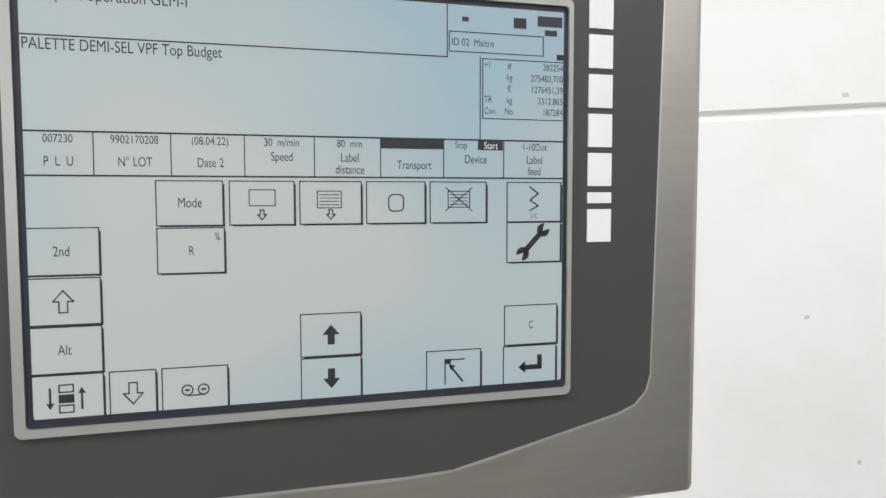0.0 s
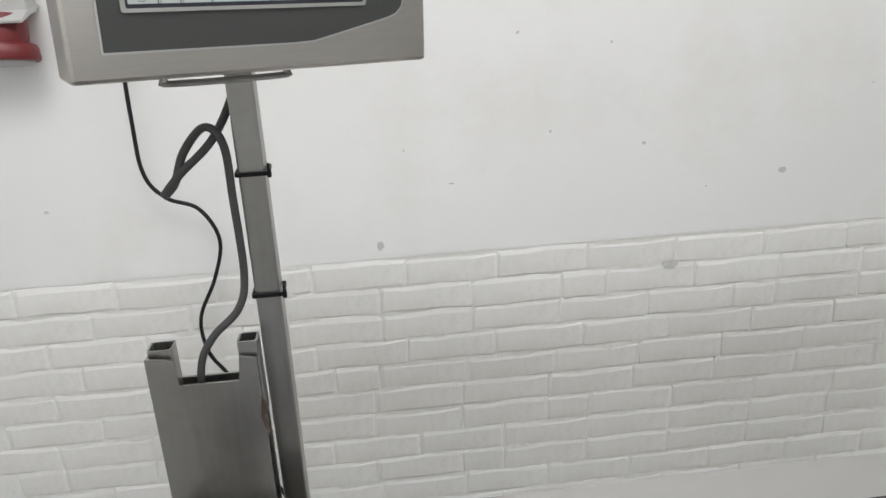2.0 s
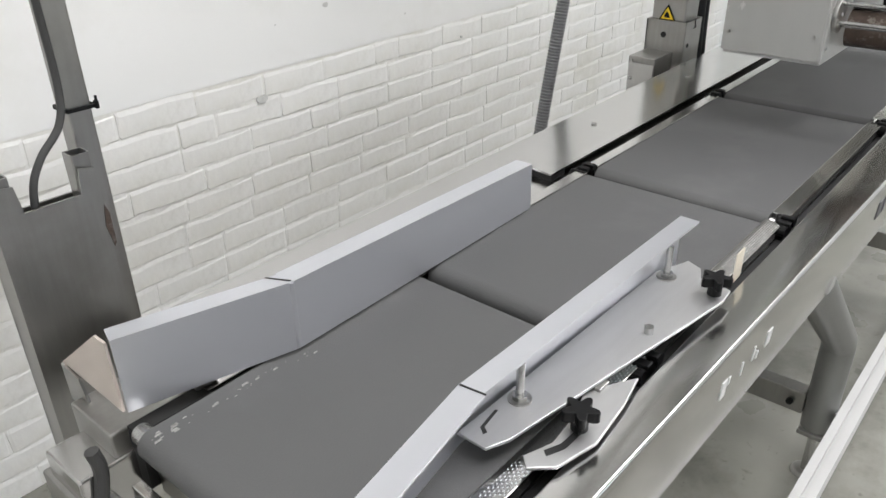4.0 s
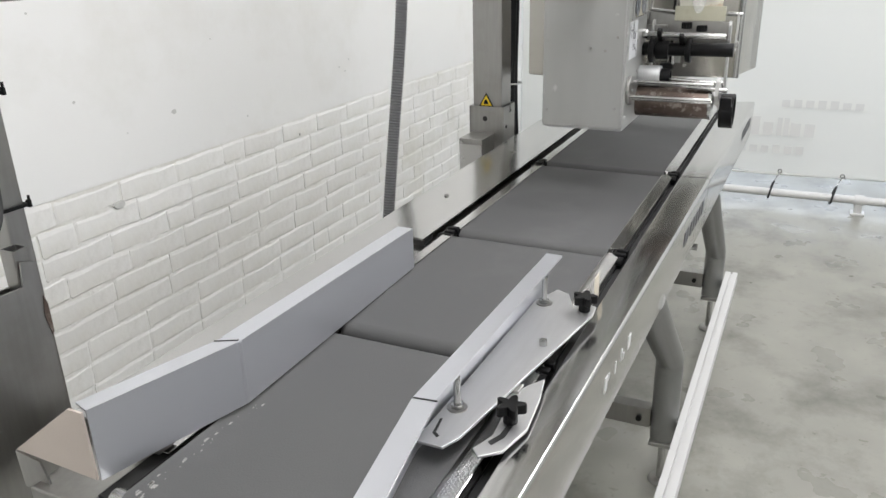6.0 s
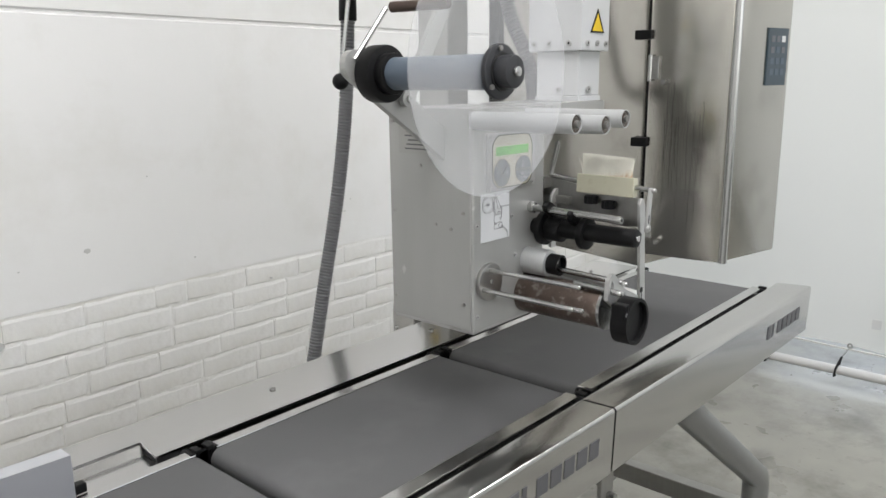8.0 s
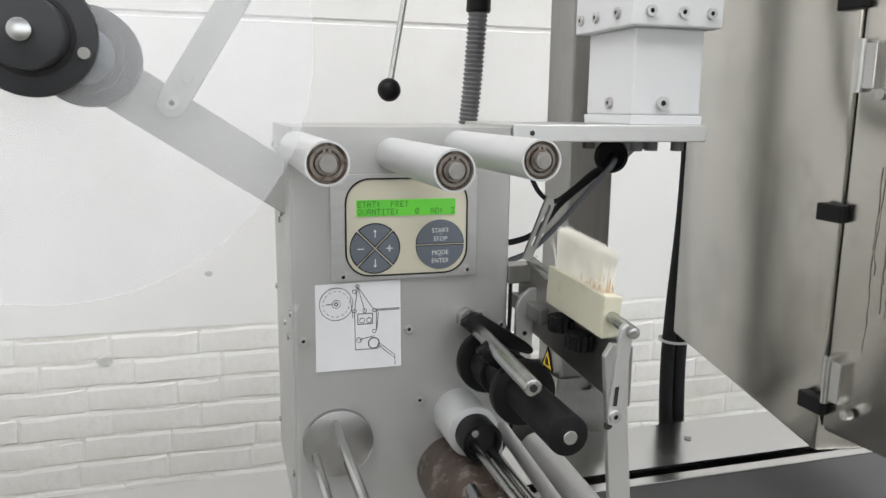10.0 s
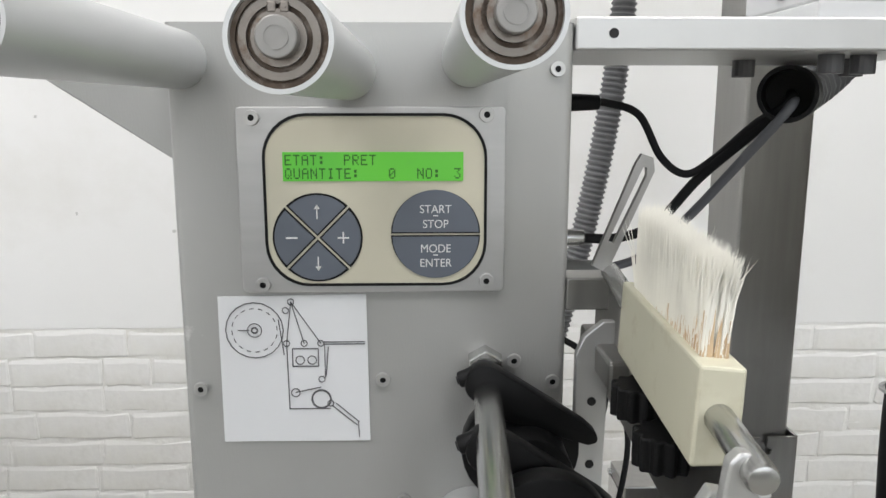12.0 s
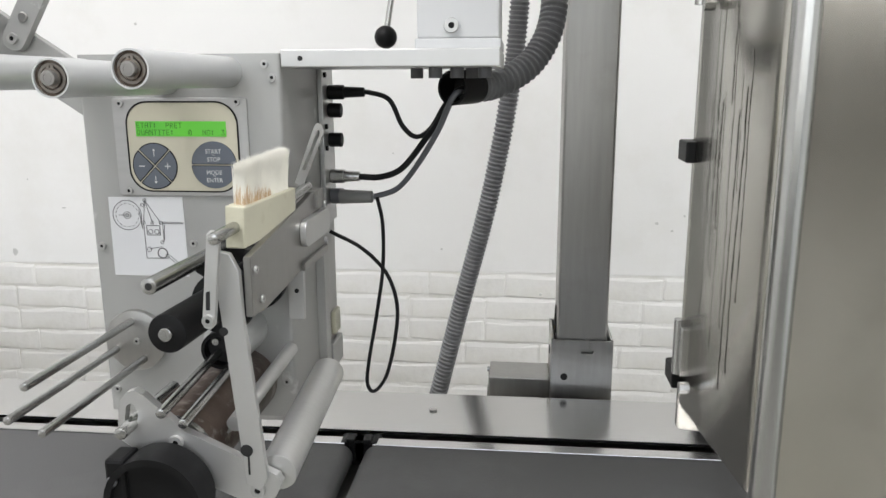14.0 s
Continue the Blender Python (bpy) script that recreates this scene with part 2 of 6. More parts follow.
# tarpaulin that lets light through
TARP = bpy.data.materials.new("white_tarpaulin")
TARP.use_nodes = True
_nt = TARP.node_tree
_p = _nt.nodes["Principled BSDF"]
_p.inputs["Base Color"].default_value, _p.inputs["Roughness"].default_value = (0.74, 0.74, 0.71, 1), 0.55
_tl = _nt.nodes.new("ShaderNodeBsdfTranslucent")
_tl.inputs["Color"].default_value = (0.80, 0.80, 0.77, 1)
_mx = _nt.nodes.new("ShaderNodeMixShader")
_mx.inputs[0].default_value = 0.45
_nt.links.new(_p.outputs[0], _mx.inputs[1])
_nt.links.new(_tl.outputs[0], _mx.inputs[2])
_nt.links.new(_mx.outputs[0], _nt.nodes["Material Output"].inputs["Surface"])


# ---- building helpers ----
def thing(name, base, label, category, group="", kind=""):
    """An Empty at the thing's base, in world metres."""
    ob = new(name)
    ob.location = base
    ob.empty_display_size = 0.05
    return tagged(ob, label, category, group, kind)


def part(name, bm, mat, parent=None, label="", smooth=False):
    """One mesh object from a bmesh in world metres, under a thing or a part."""
    me = bpy.data.meshes.new(name)
    bmesh.ops.recalc_face_normals(bm, faces=bm.faces)
    bm.to_mesh(me)
    bm.free()
    for m in mat if isinstance(mat, (list, tuple)) else (mat,):
        me.materials.append(m)
    if smooth:
        me.shade_smooth()
        me.set_sharp_from_angle(angle=radians(40))
    ob = new(name, me)
    if parent is not None:
        ob.parent = parent
        if parent.data is None:
            ob.matrix_parent_inverse = Matrix.Translation(parent.location).inverted()
    if label:
        ob["label"] = label
    return ob


def box(x0, x1, y0, y1, z0, z1, bevel=0.0, bm=None, m=None, seg=2):
    own = bmesh.new()
    bmesh.ops.create_cube(own, size=1)
    for v in own.verts:
        v.co = (x0 + (v.co.x + 0.5) * (x1 - x0), y0 + (v.co.y + 0.5) * (y1 - y0), z0 + (v.co.z + 0.5) * (z1 - z0))
    if bevel:
        bmesh.ops.bevel(own, geom=own.edges[:], offset=bevel, segments=seg, affect="EDGES", profile=0.5)
    return joined(bm, own, m)


def joined(bm, own, m=None):
    if m is not None:
        bmesh.ops.transform(own, matrix=m, verts=own.verts)
    if bm is None:
        return own
    me = bpy.data.meshes.new("tmp")
    own.to_mesh(me)
    own.free()
    bm.from_mesh(me)
    bpy.data.meshes.remove(me)
    return bm


def rod(p0, p1, r0, r1=None, seg=20, bevel=0.0, bm=None):
    """A round bar from p0 to p1."""
    p0, p1 = Vector(p0), Vector(p1)
    r1 = r0 if r1 is None else r1
    own = bmesh.new()
    bmesh.ops.create_cone(own, cap_ends=True, segments=seg, radius1=r0, radius2=r1, depth=(p1 - p0).length)
    if bevel:
        rim = [e for e in own.edges if abs(e.verts[0].co.z - e.verts[1].co.z) < 1e-7]
        bmesh.ops.bevel(own, geom=rim, offset=bevel, segments=2, affect="EDGES", profile=0.5)
    turn = (p1 - p0).to_track_quat("Z", "Y").to_matrix().to_4x4()
    return joined(bm, own, Matrix.Translation((p0 + p1) / 2) @ turn)


def pipe_ring(p0, p1, r_out, r_in, seg=28, bm=None):
    """A hollow round sleeve from p0 to p1."""
    p0, p1 = Vector(p0), Vector(p1)
    turn = Matrix.Translation(p0) @ (p1 - p0).to_track_quat("Z", "Y").to_matrix().to_4x4()
    h = (p1 - p0).length
    own = bmesh.new()
    rings = []
    for r, z in ((r_out, 0), (r_out, h), (r_in, h), (r_in, 0)):
        rings.append([own.verts.new((r * math.cos(a), r * math.sin(a), z)) for a in (2 * math.pi * k / seg for k in range(seg))])
    for a in range(4):
        for k in range(seg):
            b = (a + 1) % 4
            own.faces.new((rings[a][k], rings[a][(k + 1) % seg], rings[b][(k + 1) % seg], rings[b][k]))
    return joined(bm, own, turn)


def glide(points, steps=8):
    """Points along a smooth curve through the given ones."""
    p = [Vector(q) for q in points]
    p = [2 * p[0] - p[1], *p, 2 * p[-1] - p[-2]]
    out = []
    for k in range(1, len(p) - 2):
        a, b, c, d = p[k - 1 : k + 3]
        for s in range(steps):
            t = s / steps
            out.append(0.5 * (2 * b + (c - a) * t + (2 * a - 5 * b + 4 * c - d) * t * t + (3 * b - a - 3 * c + d) * t ** 3))
    return out + [p[-2]]


def tube(points, radius, seg=10, steps=8, ribs=0.0, pitch=0.006, bm=None, smooth=True):
    """A round tube along a curve; ribs: the height of its corrugation."""
    line = glide(points, steps) if smooth else [Vector(q) for q in points]
    if ribs:
        run, fine = 0.0, [line[0]]
        for a, b in zip(line, line[1:]):
            n = max(1, round((b - a).length / (pitch / 4)))
            fine += [a.lerp(b, k / n) for k in range(1, n + 1)]
        line = fine
    own = bmesh.new()
    side, rings = None, []
    for k, q in enumerate(line):
        way = (line[min(k + 1, len(line) - 1)] - line[max(k - 1, 0)]).normalized()
        side = (Vector((0.3, 0.9, 0.2)) if side is None else side)
        side = (side - way * side.dot(way)).normalized()
        up = way.cross(side)
        r = radius - (ribs if ribs and k % 4 in (2, 3) else 0)
        rings.append([own.verts.new(q + r * (side * math.cos(a) + up * math.sin(a))) for a in (2 * math.pi * j / seg for j in range(seg))])
    for a, b in zip(rings, rings[1:]):
        for j in range(seg):
            own.faces.new((a[j], a[(j + 1) % seg], b[(j + 1) % seg], b[j]))
    own.faces.new(rings[0][::-1])
    own.faces.new(rings[-1])
    return joined(bm, own)


def prism(outline, axis, lo, hi, bevel=0.0, bm=None, m=None):
    """A flat plate: a closed outline in the two other axes, from lo to hi along axis."""
    own = bmesh.new()

    def at(a, b, c):
        return {"x": (c, a, b), "y": (a, c, b), "z": (a, b, c)}[axis]

    low = [own.verts.new(at(a, b, lo)) for a, b in outline]
    high = [own.verts.new(at(a, b, hi)) for a, b in outline]
    own.faces.new(low[::-1])
    own.faces.new(high)
    for k in range(len(low)):
        j = (k + 1) % len(low)
        own.faces.new((low[k], low[j], high[j], high[k]))
    if bevel:
        bmesh.ops.recalc_face_normals(own, faces=own.faces)
        bmesh.ops.bevel(own, geom=own.edges[:], offset=bevel, segments=2, affect="EDGES", profile=0.5)
    return joined(bm, own, m)


def rounded(x0, x1, z0, z1, r, seg=6):
    out = []
    for cx, cz, a0 in ((x1 - r, z0 + r, -90), (x1 - r, z1 - r, 0), (x0 + r, z1 - r, 90), (x0 + r, z0 + r, 180)):
        out += [(cx + r * math.cos(radians(a0 + 90 * k / seg)), cz + r * math.sin(radians(a0 + 90 * k / seg))) for k in range(seg + 1)]
    return out


def ring_plate(outer, inner, axis, lo, hi, bm=None, m=None):
    """A plate with one hole; both outlines have the same number of corners."""
    own = bmesh.new()

    def at(a, b, c):
        return {"x": (c, a, b), "y": (a, c, b), "z": (a, b, c)}[axis]

    loops = [[own.verts.new(at(a, b, c)) for a, b in o] for o, c in ((outer, lo), (outer, hi), (inner, hi), (inner, lo))]
    n = len(outer)
    for a in range(4):
        b = (a + 1) % 4
        for k in range(n):
            j = (k + 1) % n
            own.faces.new((loops[a][k], loops[a][j], loops[b][j], loops[b][k]))
    return joined(bm, own, m)


def words(name, text, m, size, mat, parent, squeeze=1.0, align="LEFT"):
    """Flat lettering as a mesh; m lays the font's plane into the world."""
    cu = bpy.data.curves.new(name, "FONT")
    cu.body, cu.size, cu.align_x = text, size, align
    tmp = new("tmp_text", cu)
    me = bpy.data.meshes.new_from_object(tmp.evaluated_get(bpy.context.evaluated_depsgraph_get()))
    bpy.data.objects.remove(tmp)
    me.transform(m @ Matrix.Diagonal((squeeze, 1, 1, 1)))
    me.materials.clear()
    me.materials.append(mat)
    me.name = name
    ob = new(name, me)
    ob.parent = parent
    if parent.data is None:
        ob.matrix_parent_inverse = Matrix.Translation(parent.location).inverted()
    return ob


def hex_screw(place, way, r, parent, name="screw"):
    """A socket-head screw with its recess, its head standing along way."""
    p, w = Vector(place), Vector(way).normalized()
    bm = rod(p, p + w * r * 0.45, r, seg=16, bevel=r * 0.15)
    bm = pipe_ring(p + w * r * 0.3, p + w * r * 0.62, r * 0.94, r * 0.42, 16, bm)
    for f in bm.faces:
        q = f.calc_center_median() - p
        if (q - w * q.dot(w)).length < r * 0.3 and q.dot(w) > r * 0.2:
            f.material_index = 1    # floor of the socket, coloured black as the shade in the recess
    return part(name, bm, (SCREWM, BLACK), parent, smooth=True)


# ---- the room ----
FRONT = Matrix.Rotation(radians(90), 4, "X")  # lays lettering onto a face that looks towards -y


def room():
    floor = part("floor", box(-0.86, 7.3, -6.3, 0.3, -0.2, 0.0), CONCRETE)
    tagged(floor, "worn grey polished concrete floor with dark blotches", "floor", kind="structure")
    # long wall: painted masonry below, plaster above with one shadow joint
    prof = [(0.3, 0.0), (0.006, 0.0), (0.006, 0.856), (0.0, 0.858), (0.0, 1.612), (0.008, 1.616), (0.008, 1.624), (0.0, 1.628), (0.0, 3.6), (0.3, 3.6)]
    north = part("wall_north", prism([(a, b) for a, b in prof], "x", -0.86, 7.3), PLASTER)
    tagged(north, "white plastered wall over white painted brickwork", "wall", kind="structure")
    tagged(part("wall_west", box(-1.06, -0.86, -6.3, 0.3, -0.2, 3.6), PLASTER), "plain white plastered side wall", "wall", kind="structure")
    # unseen wall added behind the walker, grey to darken reflections, open for the rear lamp
    bm = box(-0.86, 7.3, -6.3, -6.1, 0, 1.3)
    box(-0.86, 7.3, -6.3, -6.1, 2.9, 3.6, bm=bm)
    box(-0.86, -1.2 + 0.0001, -6.3, -6.1, 1.3, 2.9, bm=bm)
    box(4.45, 7.3, -6.3, -6.1, 1.3, 2.9, bm=bm)
    tagged(part("wall_south", bm, GREYWALL), "unseen grey wall added to darken reflections, with a lamp opening", "wall", kind="structure")
    # end wall with the gate opening behind the tarpaulin
    bm = box(7.1, 7.3, -6.1, -4.9, 0, 3.6)
    box(7.1, 7.3, -4.9, 0, 3.0, 3.6, bm=bm)
    box(7.1, 7.3, 0.0, 0.3, 0, 3.0, bm=bm)
    tagged(part("wall_east", bm, PLASTER), "plain white end wall with a wide gate opening", "wall", kind="structure")
    # unseen ceiling added to close the room, with openings for the two overhead lamps
    bm = box(-1.06, 7.3, -6.3, -2.98, 3.6, 3.8)
    box(-1.06, 7.3, -1.62, 0.3, 3.6, 3.8, bm=bm)
    for a, b in ((-1.06, -0.78), (1.18, 2.12), (4.08, 7.3)):
        box(a, b, -2.98, -1.62, 3.6, 3.8, bm=bm)
    tagged(part("ceiling", bm, CEIL), "unseen white ceiling added to close the room, with two lamp openings", "ceiling", kind="structure")
    # chips and scuffs in the paint
    rnd = random.Random(5)
    for x, z, sx, sz in ((0.905, 0.788, 0.018, 0.011), (0.236, 0.889, 0.008, 0.011), (1.16, 0.995, 0.011, 0.007), (-0.449, 1.022, 0.006, 0.003),
                         (0.62, 1.12, 0.003, 0.004), (0.55, 1.33, 0.004, 0.003), (0.83, 1.08, 0.005, 0.004), (0.40, 1.02, 0.006, 0.002), (0.75, 1.3, 0.003, 0.003),
                         (1.48, 0.92, 0.004, 0.003), (2.05, 1.0, 0.005, 0.004), (2.09, 0.98, 0.004, 0.003), (2.12, 1.02, 0.003, 0.003), (1.75, 0.8, 0.004, 0.004),
                         (0.66, 1.52, 0.004, 0.004), (0.60, 1.64, 0.005, 0.004), (0.98, 0.97, 0.003, 0.002), (0.30, 1.10, 0.002, 0.003), (1.35, 1.18, 0.003, 0.002)):
        pts = [(x + sx * (0.7 + 0.5 * rnd.random()) * math.cos(a), z + sz * (0.7 + 0.5 * rnd.random()) * math.sin(a)) for a in (k * 0.57 for k in range(11))]
        y = -0.0075 if z < 0.856 else -0.0006
        part("paint_chip", prism(pts, "y", y, y + 0.004), CHIP, north)
    return north


NORTH = room()


def tarpaulin():
    t = thing("tarpaulin", (4.1, -2.6, 0.18), "white tarpaulin curtain with faint mirrored print, tied to a floor pipe", "tarpaulin")
    bm = bmesh.new()
    nx, nz = 60, 14
    rows = []
    for j in range(nz + 1):
        z = 0.18 + 3.4 * j / nz
        rows.append([bm.verts.new((4.1 + 0.010 * math.sin(k * 0.55 + j * 0.15) * (1 - j / nz) + 0.012 * math.sin(k * 0.17), -0.02 - 5.6 * k / nx, z + (0.012 * math.sin(k * 0.65) if j == 0 else 0))) for k in range(nx + 1)])
    for a, b in zip(rows, rows[1:]):
        for k in range(nx):
            bm.faces.new((a[k], a[k + 1], b[k + 1], b[k]))
    cloth = part("cloth", bm, TARP, t, smooth=True)
    hem = part("hem", tube([(4.098, -0.03 - 0.28 * k, 0.182 + 0.008 * math.sin(k)) for k in range(21)], 0.006, 6, 3), TARP, t)
    rnd = random.Random(3)
    # faint mirrored lettering as plain bars: one large word, a smaller line above and one below
    y = -1.388
    for k in range(6):
        w = 0.070 if k not in (2, 3) else 0.035
        lo, hi = (0.401, 0.502) if k in (0, 2, 3) else (0.401, 0.474)
        part("print_bar", prism([(y, lo), (y - w * 0.72, lo), (y - w * 0.72, hi), (y, hi)], "x", 4.076, 4.0775), PRINT, t)
        y -= w
    for y0, z0, n in ((-1.538, 0.562, 7), (-1.338, 0.301, 6)):
        for k in range(n):
            h = 0.036 + 0.012 * rnd.random()
            part("print_bar", prism([(y0 - 0.060 * k, z0), (y0 - 0.060 * k - 0.040, z0), (y0 - 0.060 * k - 0.040, z0 + h), (y0 - 0.060 * k, z0 + h)], "x", 4.076, 4.0775), PRINT, t)
    for k in range(12):
        yy = -0.62 - 0.318 * k
        e = part("eyelet", pipe_ring((4.088, yy, 0.196), (4.084, yy, 0.196), 0.013, 0.007, 16), CHROME, t)
        b = part("bungee", tube([(4.082, yy - 0.002, 0.195), (4.07, yy + 0.012, 0.165), (4.05, yy + 0.025, 0.14)], 0.003, 6, 4), CHROME, t)
        part("bungee_loop", tube([(4.05, yy + 0.022, 0.145), (4.02, yy + 0.034, 0.10), (4.02, yy + 0.04, 0.062), (4.05, yy + 0.045, 0.05), (4.078, yy + 0.04, 0.075), (4.06, yy + 0.028, 0.13), (4.05, yy + 0.022, 0.145)], 0.0055, 6, 5), RUBBER, t)
    p = thing("floor_pipe", (4.05, -2.6, 0.0), "pale plastic pipe held above the floor on small feet", "pipe")
    part("pipe", rod((4.05, -0.05, 0.08), (4.05, -5.6, 0.08), 0.022, seg=20), PVC, p, smooth=True)
    for yy in (-0.4, -1.99, -3.6, -5.2):
        bm = box(4.01, 4.09, yy - 0.035, yy + 0.035, 0.0, 0.012, 0.002)
        box(4.03, 4.07, yy - 0.02, yy + 0.02, 0.012, 0.06, 0.003, bm)
        pipe_ring((4.05, yy - 0.024, 0.08), (4.05, yy + 0.024, 0.08), 0.029, 0.022, 20, bm)
        part("pipe_foot", bm, PVC, p, "grey pipe clamp on a flat foot")


tarpaulin()


# ---- operator terminal on its post ----
TERM = Matrix.Translation((0.029, -0.900, 1.445)) @ Matrix.Rotation(radians(27.4), 4, "Z") @ Matrix.Rotation(radians(2.2), 4, "Y")


def terminal():
    t = thing("operator_terminal", (0.09, -0.76, 0.60), "stainless steel touch screen terminal on a square post, switched on", "terminal")
    # housing: front frame with a hole for the bezel, and a tray behind it
    bm = box(-0.050, 0.302, 0.002, 0.060, -0.0595, 0.236, 0.004, m=TERM)
    part("housing", bm, STEEL, t, "brushed stainless steel housing")
    bez = [(-0.0205, -0.0335), (0.150, -0.0335), (0.172, -0.0325), (0.190, -0.0285), (0.225, -0.0205), (0.255, -0.0135), (0.264, -0.010), (0.270, -0.004), (0.2725, 0.004), (0.2775, 0.210), (-0.0205, 0.210)]
    cx, cz = 0.125, 0.09
    rim = [(cx + (a - cx) * 1.012, cz + (b - cz) * 1.016) for a, b in bez]
    part("bezel_edge", prism(rim, "y", -0.0005, 0.004, m=TERM), ALU, t, "thin silver edge strip")
    part("bezel", prism(bez, "y", -0.0020, 0.003, m=TERM), BEZEL, t, "dark grey bezel")
    part("display_trim", ring_plate(rounded(-0.0025, 0.2292, -0.0018, 0.1787, 0.003), rounded(0.0015, 0.2270, 0.0015, 0.1755, 0.002), "y", -0.0040, -0.0015, m=TERM), TRIMM, t, "silver display trim")
    part("shadow_gap", ring_plate(rounded(0.0012, 0.2275, 0.0012, 0.1758, 0.002), rounded(0.0040, 0.2250, 0.0050, 0.1730, 0.001), "y", -0.0026, -0.0016, m=TERM), INK, t)
    scr = part("display", prism(rounded(0.0030, 0.2260, 0.0040, 0.1740, 0.001), "y", -0.0024, -0.0012, m=TERM), SCREEN, t, "glowing pale blue touch display")
    Y = -0.00265

    def bar(x0, x1, z0, z1, bm=None):
        return prism([(x0, z0), (x1, z0), (x1, z1), (x0, z1)], "y", Y - 0.0002, Y + 0.0001, bm=bm, m=TERM)

    def line(pts, w=0.0005, bm=None, closed=False):
        pts = [Vector(p) for p in pts]
        for a, b in zip(pts, pts[1:] + (pts[:1] if closed else [])):
            d = (b - a).normalized()
            n = Vector((-d.y, d.x)) * w / 2
            bm = prism([tuple(a - n - d * w / 2), tuple(b - n + d * w / 2), tuple(b + n + d * w / 2), tuple(a + n - d * w / 2)], "y", Y - 0.0002, Y + 0.0001, bm=bm, m=TERM)
        return bm

    def write(text, x, z, size, align="CENTER", squeeze=0.72):
        words("lettering", text, TERM @ Matrix.Translation((x, Y - 0.0002, z)) @ FRONT, size, INK, scr, squeeze, align)

    def button(x0, x1, z0, z1):
        bm = line([(x0, z0), (x1, z0), (x1, z1), (x0, z1)], 0.00045, closed=True)
        bar(x0 + 0.0012, x1 + 0.0007, z0 - 0.0006, z0 - 0.0001, bm)
        bar(x1 + 0.0001, x1 + 0.0007, z0 - 0.0006, z1 - 0.0012, bm)
        return part("button", bm, INK, scr)

    # head of the page
    bm = line([(0.003, 0.1505), (0.1697, 0.1505)], 0.0005)
    line([(0.1697, 0.1735), (0.1697, 0.1505)], 0.0004, bm)
    line([(0.003, 0.1150), (0.2255, 0.1150)], 0.0007, bm)
    line([(0.1848, 0.1150), (0.1848, 0.1510)], 0.0004, bm)
    line([(0.003, 0.0983), (0.2255, 0.0983)], 0.0007, bm)
    for k in range(1, 8):
        line([(0.0280 * k, 0.0983), (0.0280 * k, 0.1150)], 0.0004, bm)
    part("ruling", bm, INK, scr)
    part("field", line([(0.1706, 0.1530), (0.2148, 0.1530), (0.2148, 0.1615), (0.1706, 0.1615)], 0.0004, closed=True), INK, scr)
    part("field", line([(0.1860, 0.1245), (0.2250, 0.1245), (0.2250, 0.1505), (0.1860, 0.1505)], 0.0004, closed=True), INK, scr)
    write("Transport operation GLM-I", 0.0040, 0.1640, 0.0062, "LEFT", 0.86)
    write("PALETTE DEMI-SEL VPF Top Budget", 0.0045, 0.1452, 0.0062, "LEFT", 0.765)
    write("ID 02  Maitre", 0.1716, 0.1556, 0.0045, "LEFT", 0.8)
    for k, (a, b, c) in enumerate((("+1", "#", "282254"), ("", "kg", "275483,700"), ("", "€", "1276451,39"), ("TR", "kg", "3312,865"), ("Con.", "No.", "187284"))):
        z = 0.1465 - 0.0050 * k
        if a:
            write(a, 0.1866, z, 0.0042, "LEFT")
        write(b, 0.1985, z, 0.0042, "CENTER")
        write(c, 0.2246, z, 0.0042, "RIGHT", 0.8)
    for a, b, c, d in ((0.2005, 0.2065, 0.1645, 0.1690), (0.2120, 0.2240, 0.1660, 0.1705), (0.2155, 0.2215, 0.1620, 0.1645), (0.2215, 0.2250, 0.1515, 0.1540), (0.1765, 0.1795, 0.1660, 0.1680)):
        part("status_icon", bar(a, b, c, d), INK, scr)
    heads = ["007230", "9902170208", "(08.04.22)", "30  m/min", "80  mm", "", "", "1-10Dot"]
    feet = [["P  L  U"], ["N° LOT"], ["Date 2"], ["Speed"], ["Label", "distance"], ["Transport"], ["Device"], ["Label", "feed"]]
    for k in range(8):
        x = 0.0280 * k + 0.0148 if k else 0.0158
        if heads[k]:
            write(heads[k], x, 0.1108, 0.0045, squeeze=0.78)
        one = len(feet[k]) == 1
        for j, w in enumerate(feet[k]):
            write(w, x, (0.1020 if k not in (3, 6) else 0.1048) if one else 0.1048 - 0.0050 * j, 0.0052)
    for a, b in ((0.1402, 0.1678), (0.1838, 0.1955)):
        part("dark_field", bar(a, b, 0.1106, 0.1148), INK, scr)
    write("Stop", 0.1760, 0.1112, 0.0043)
    words("lettering", "Start", TERM @ Matrix.Translation((0.1897, Y - 0.0005, 0.1112)) @ FRONT, 0.0043, PALE, scr, 0.78, "CENTER")
    # buttons
    for x0, x1 in ((0.0500, 0.0752), (0.0778, 0.1035), (0.1058, 0.1315), (0.1338, 0.1595), (0.1618, 0.1877), (0.1977, 0.2240)):
        button(x0, x1, 0.0788, 0.0965)
    for x0, x1, z1 in ((0.0500, 0.0755, 0.0778), (0.1977, 0.2240, 0.0785), (0.0025, 0.0290, 0.0784), (0.0025, 0.0290, 0.0592), (0.0025, 0.0290, 0.0404), (0.0025, 0.0290, 0.0218),
                       (0.0312, 0.0482, 0.0218), (0.0505, 0.0757, 0.0218), (0.1054, 0.1308, 0.0410), (0.1054, 0.1308, 0.0222), (0.1600, 0.1852, 0.0220), (0.1967, 0.2225, 0.0407), (0.1962, 0.2222, 0.0220)):
        button(x0, x1, z1 - 0.0180, z1)
    write("Mode", 0.0626, 0.0860, 0.0056)
    write("R", 0.0628, 0.0670, 0.0052)
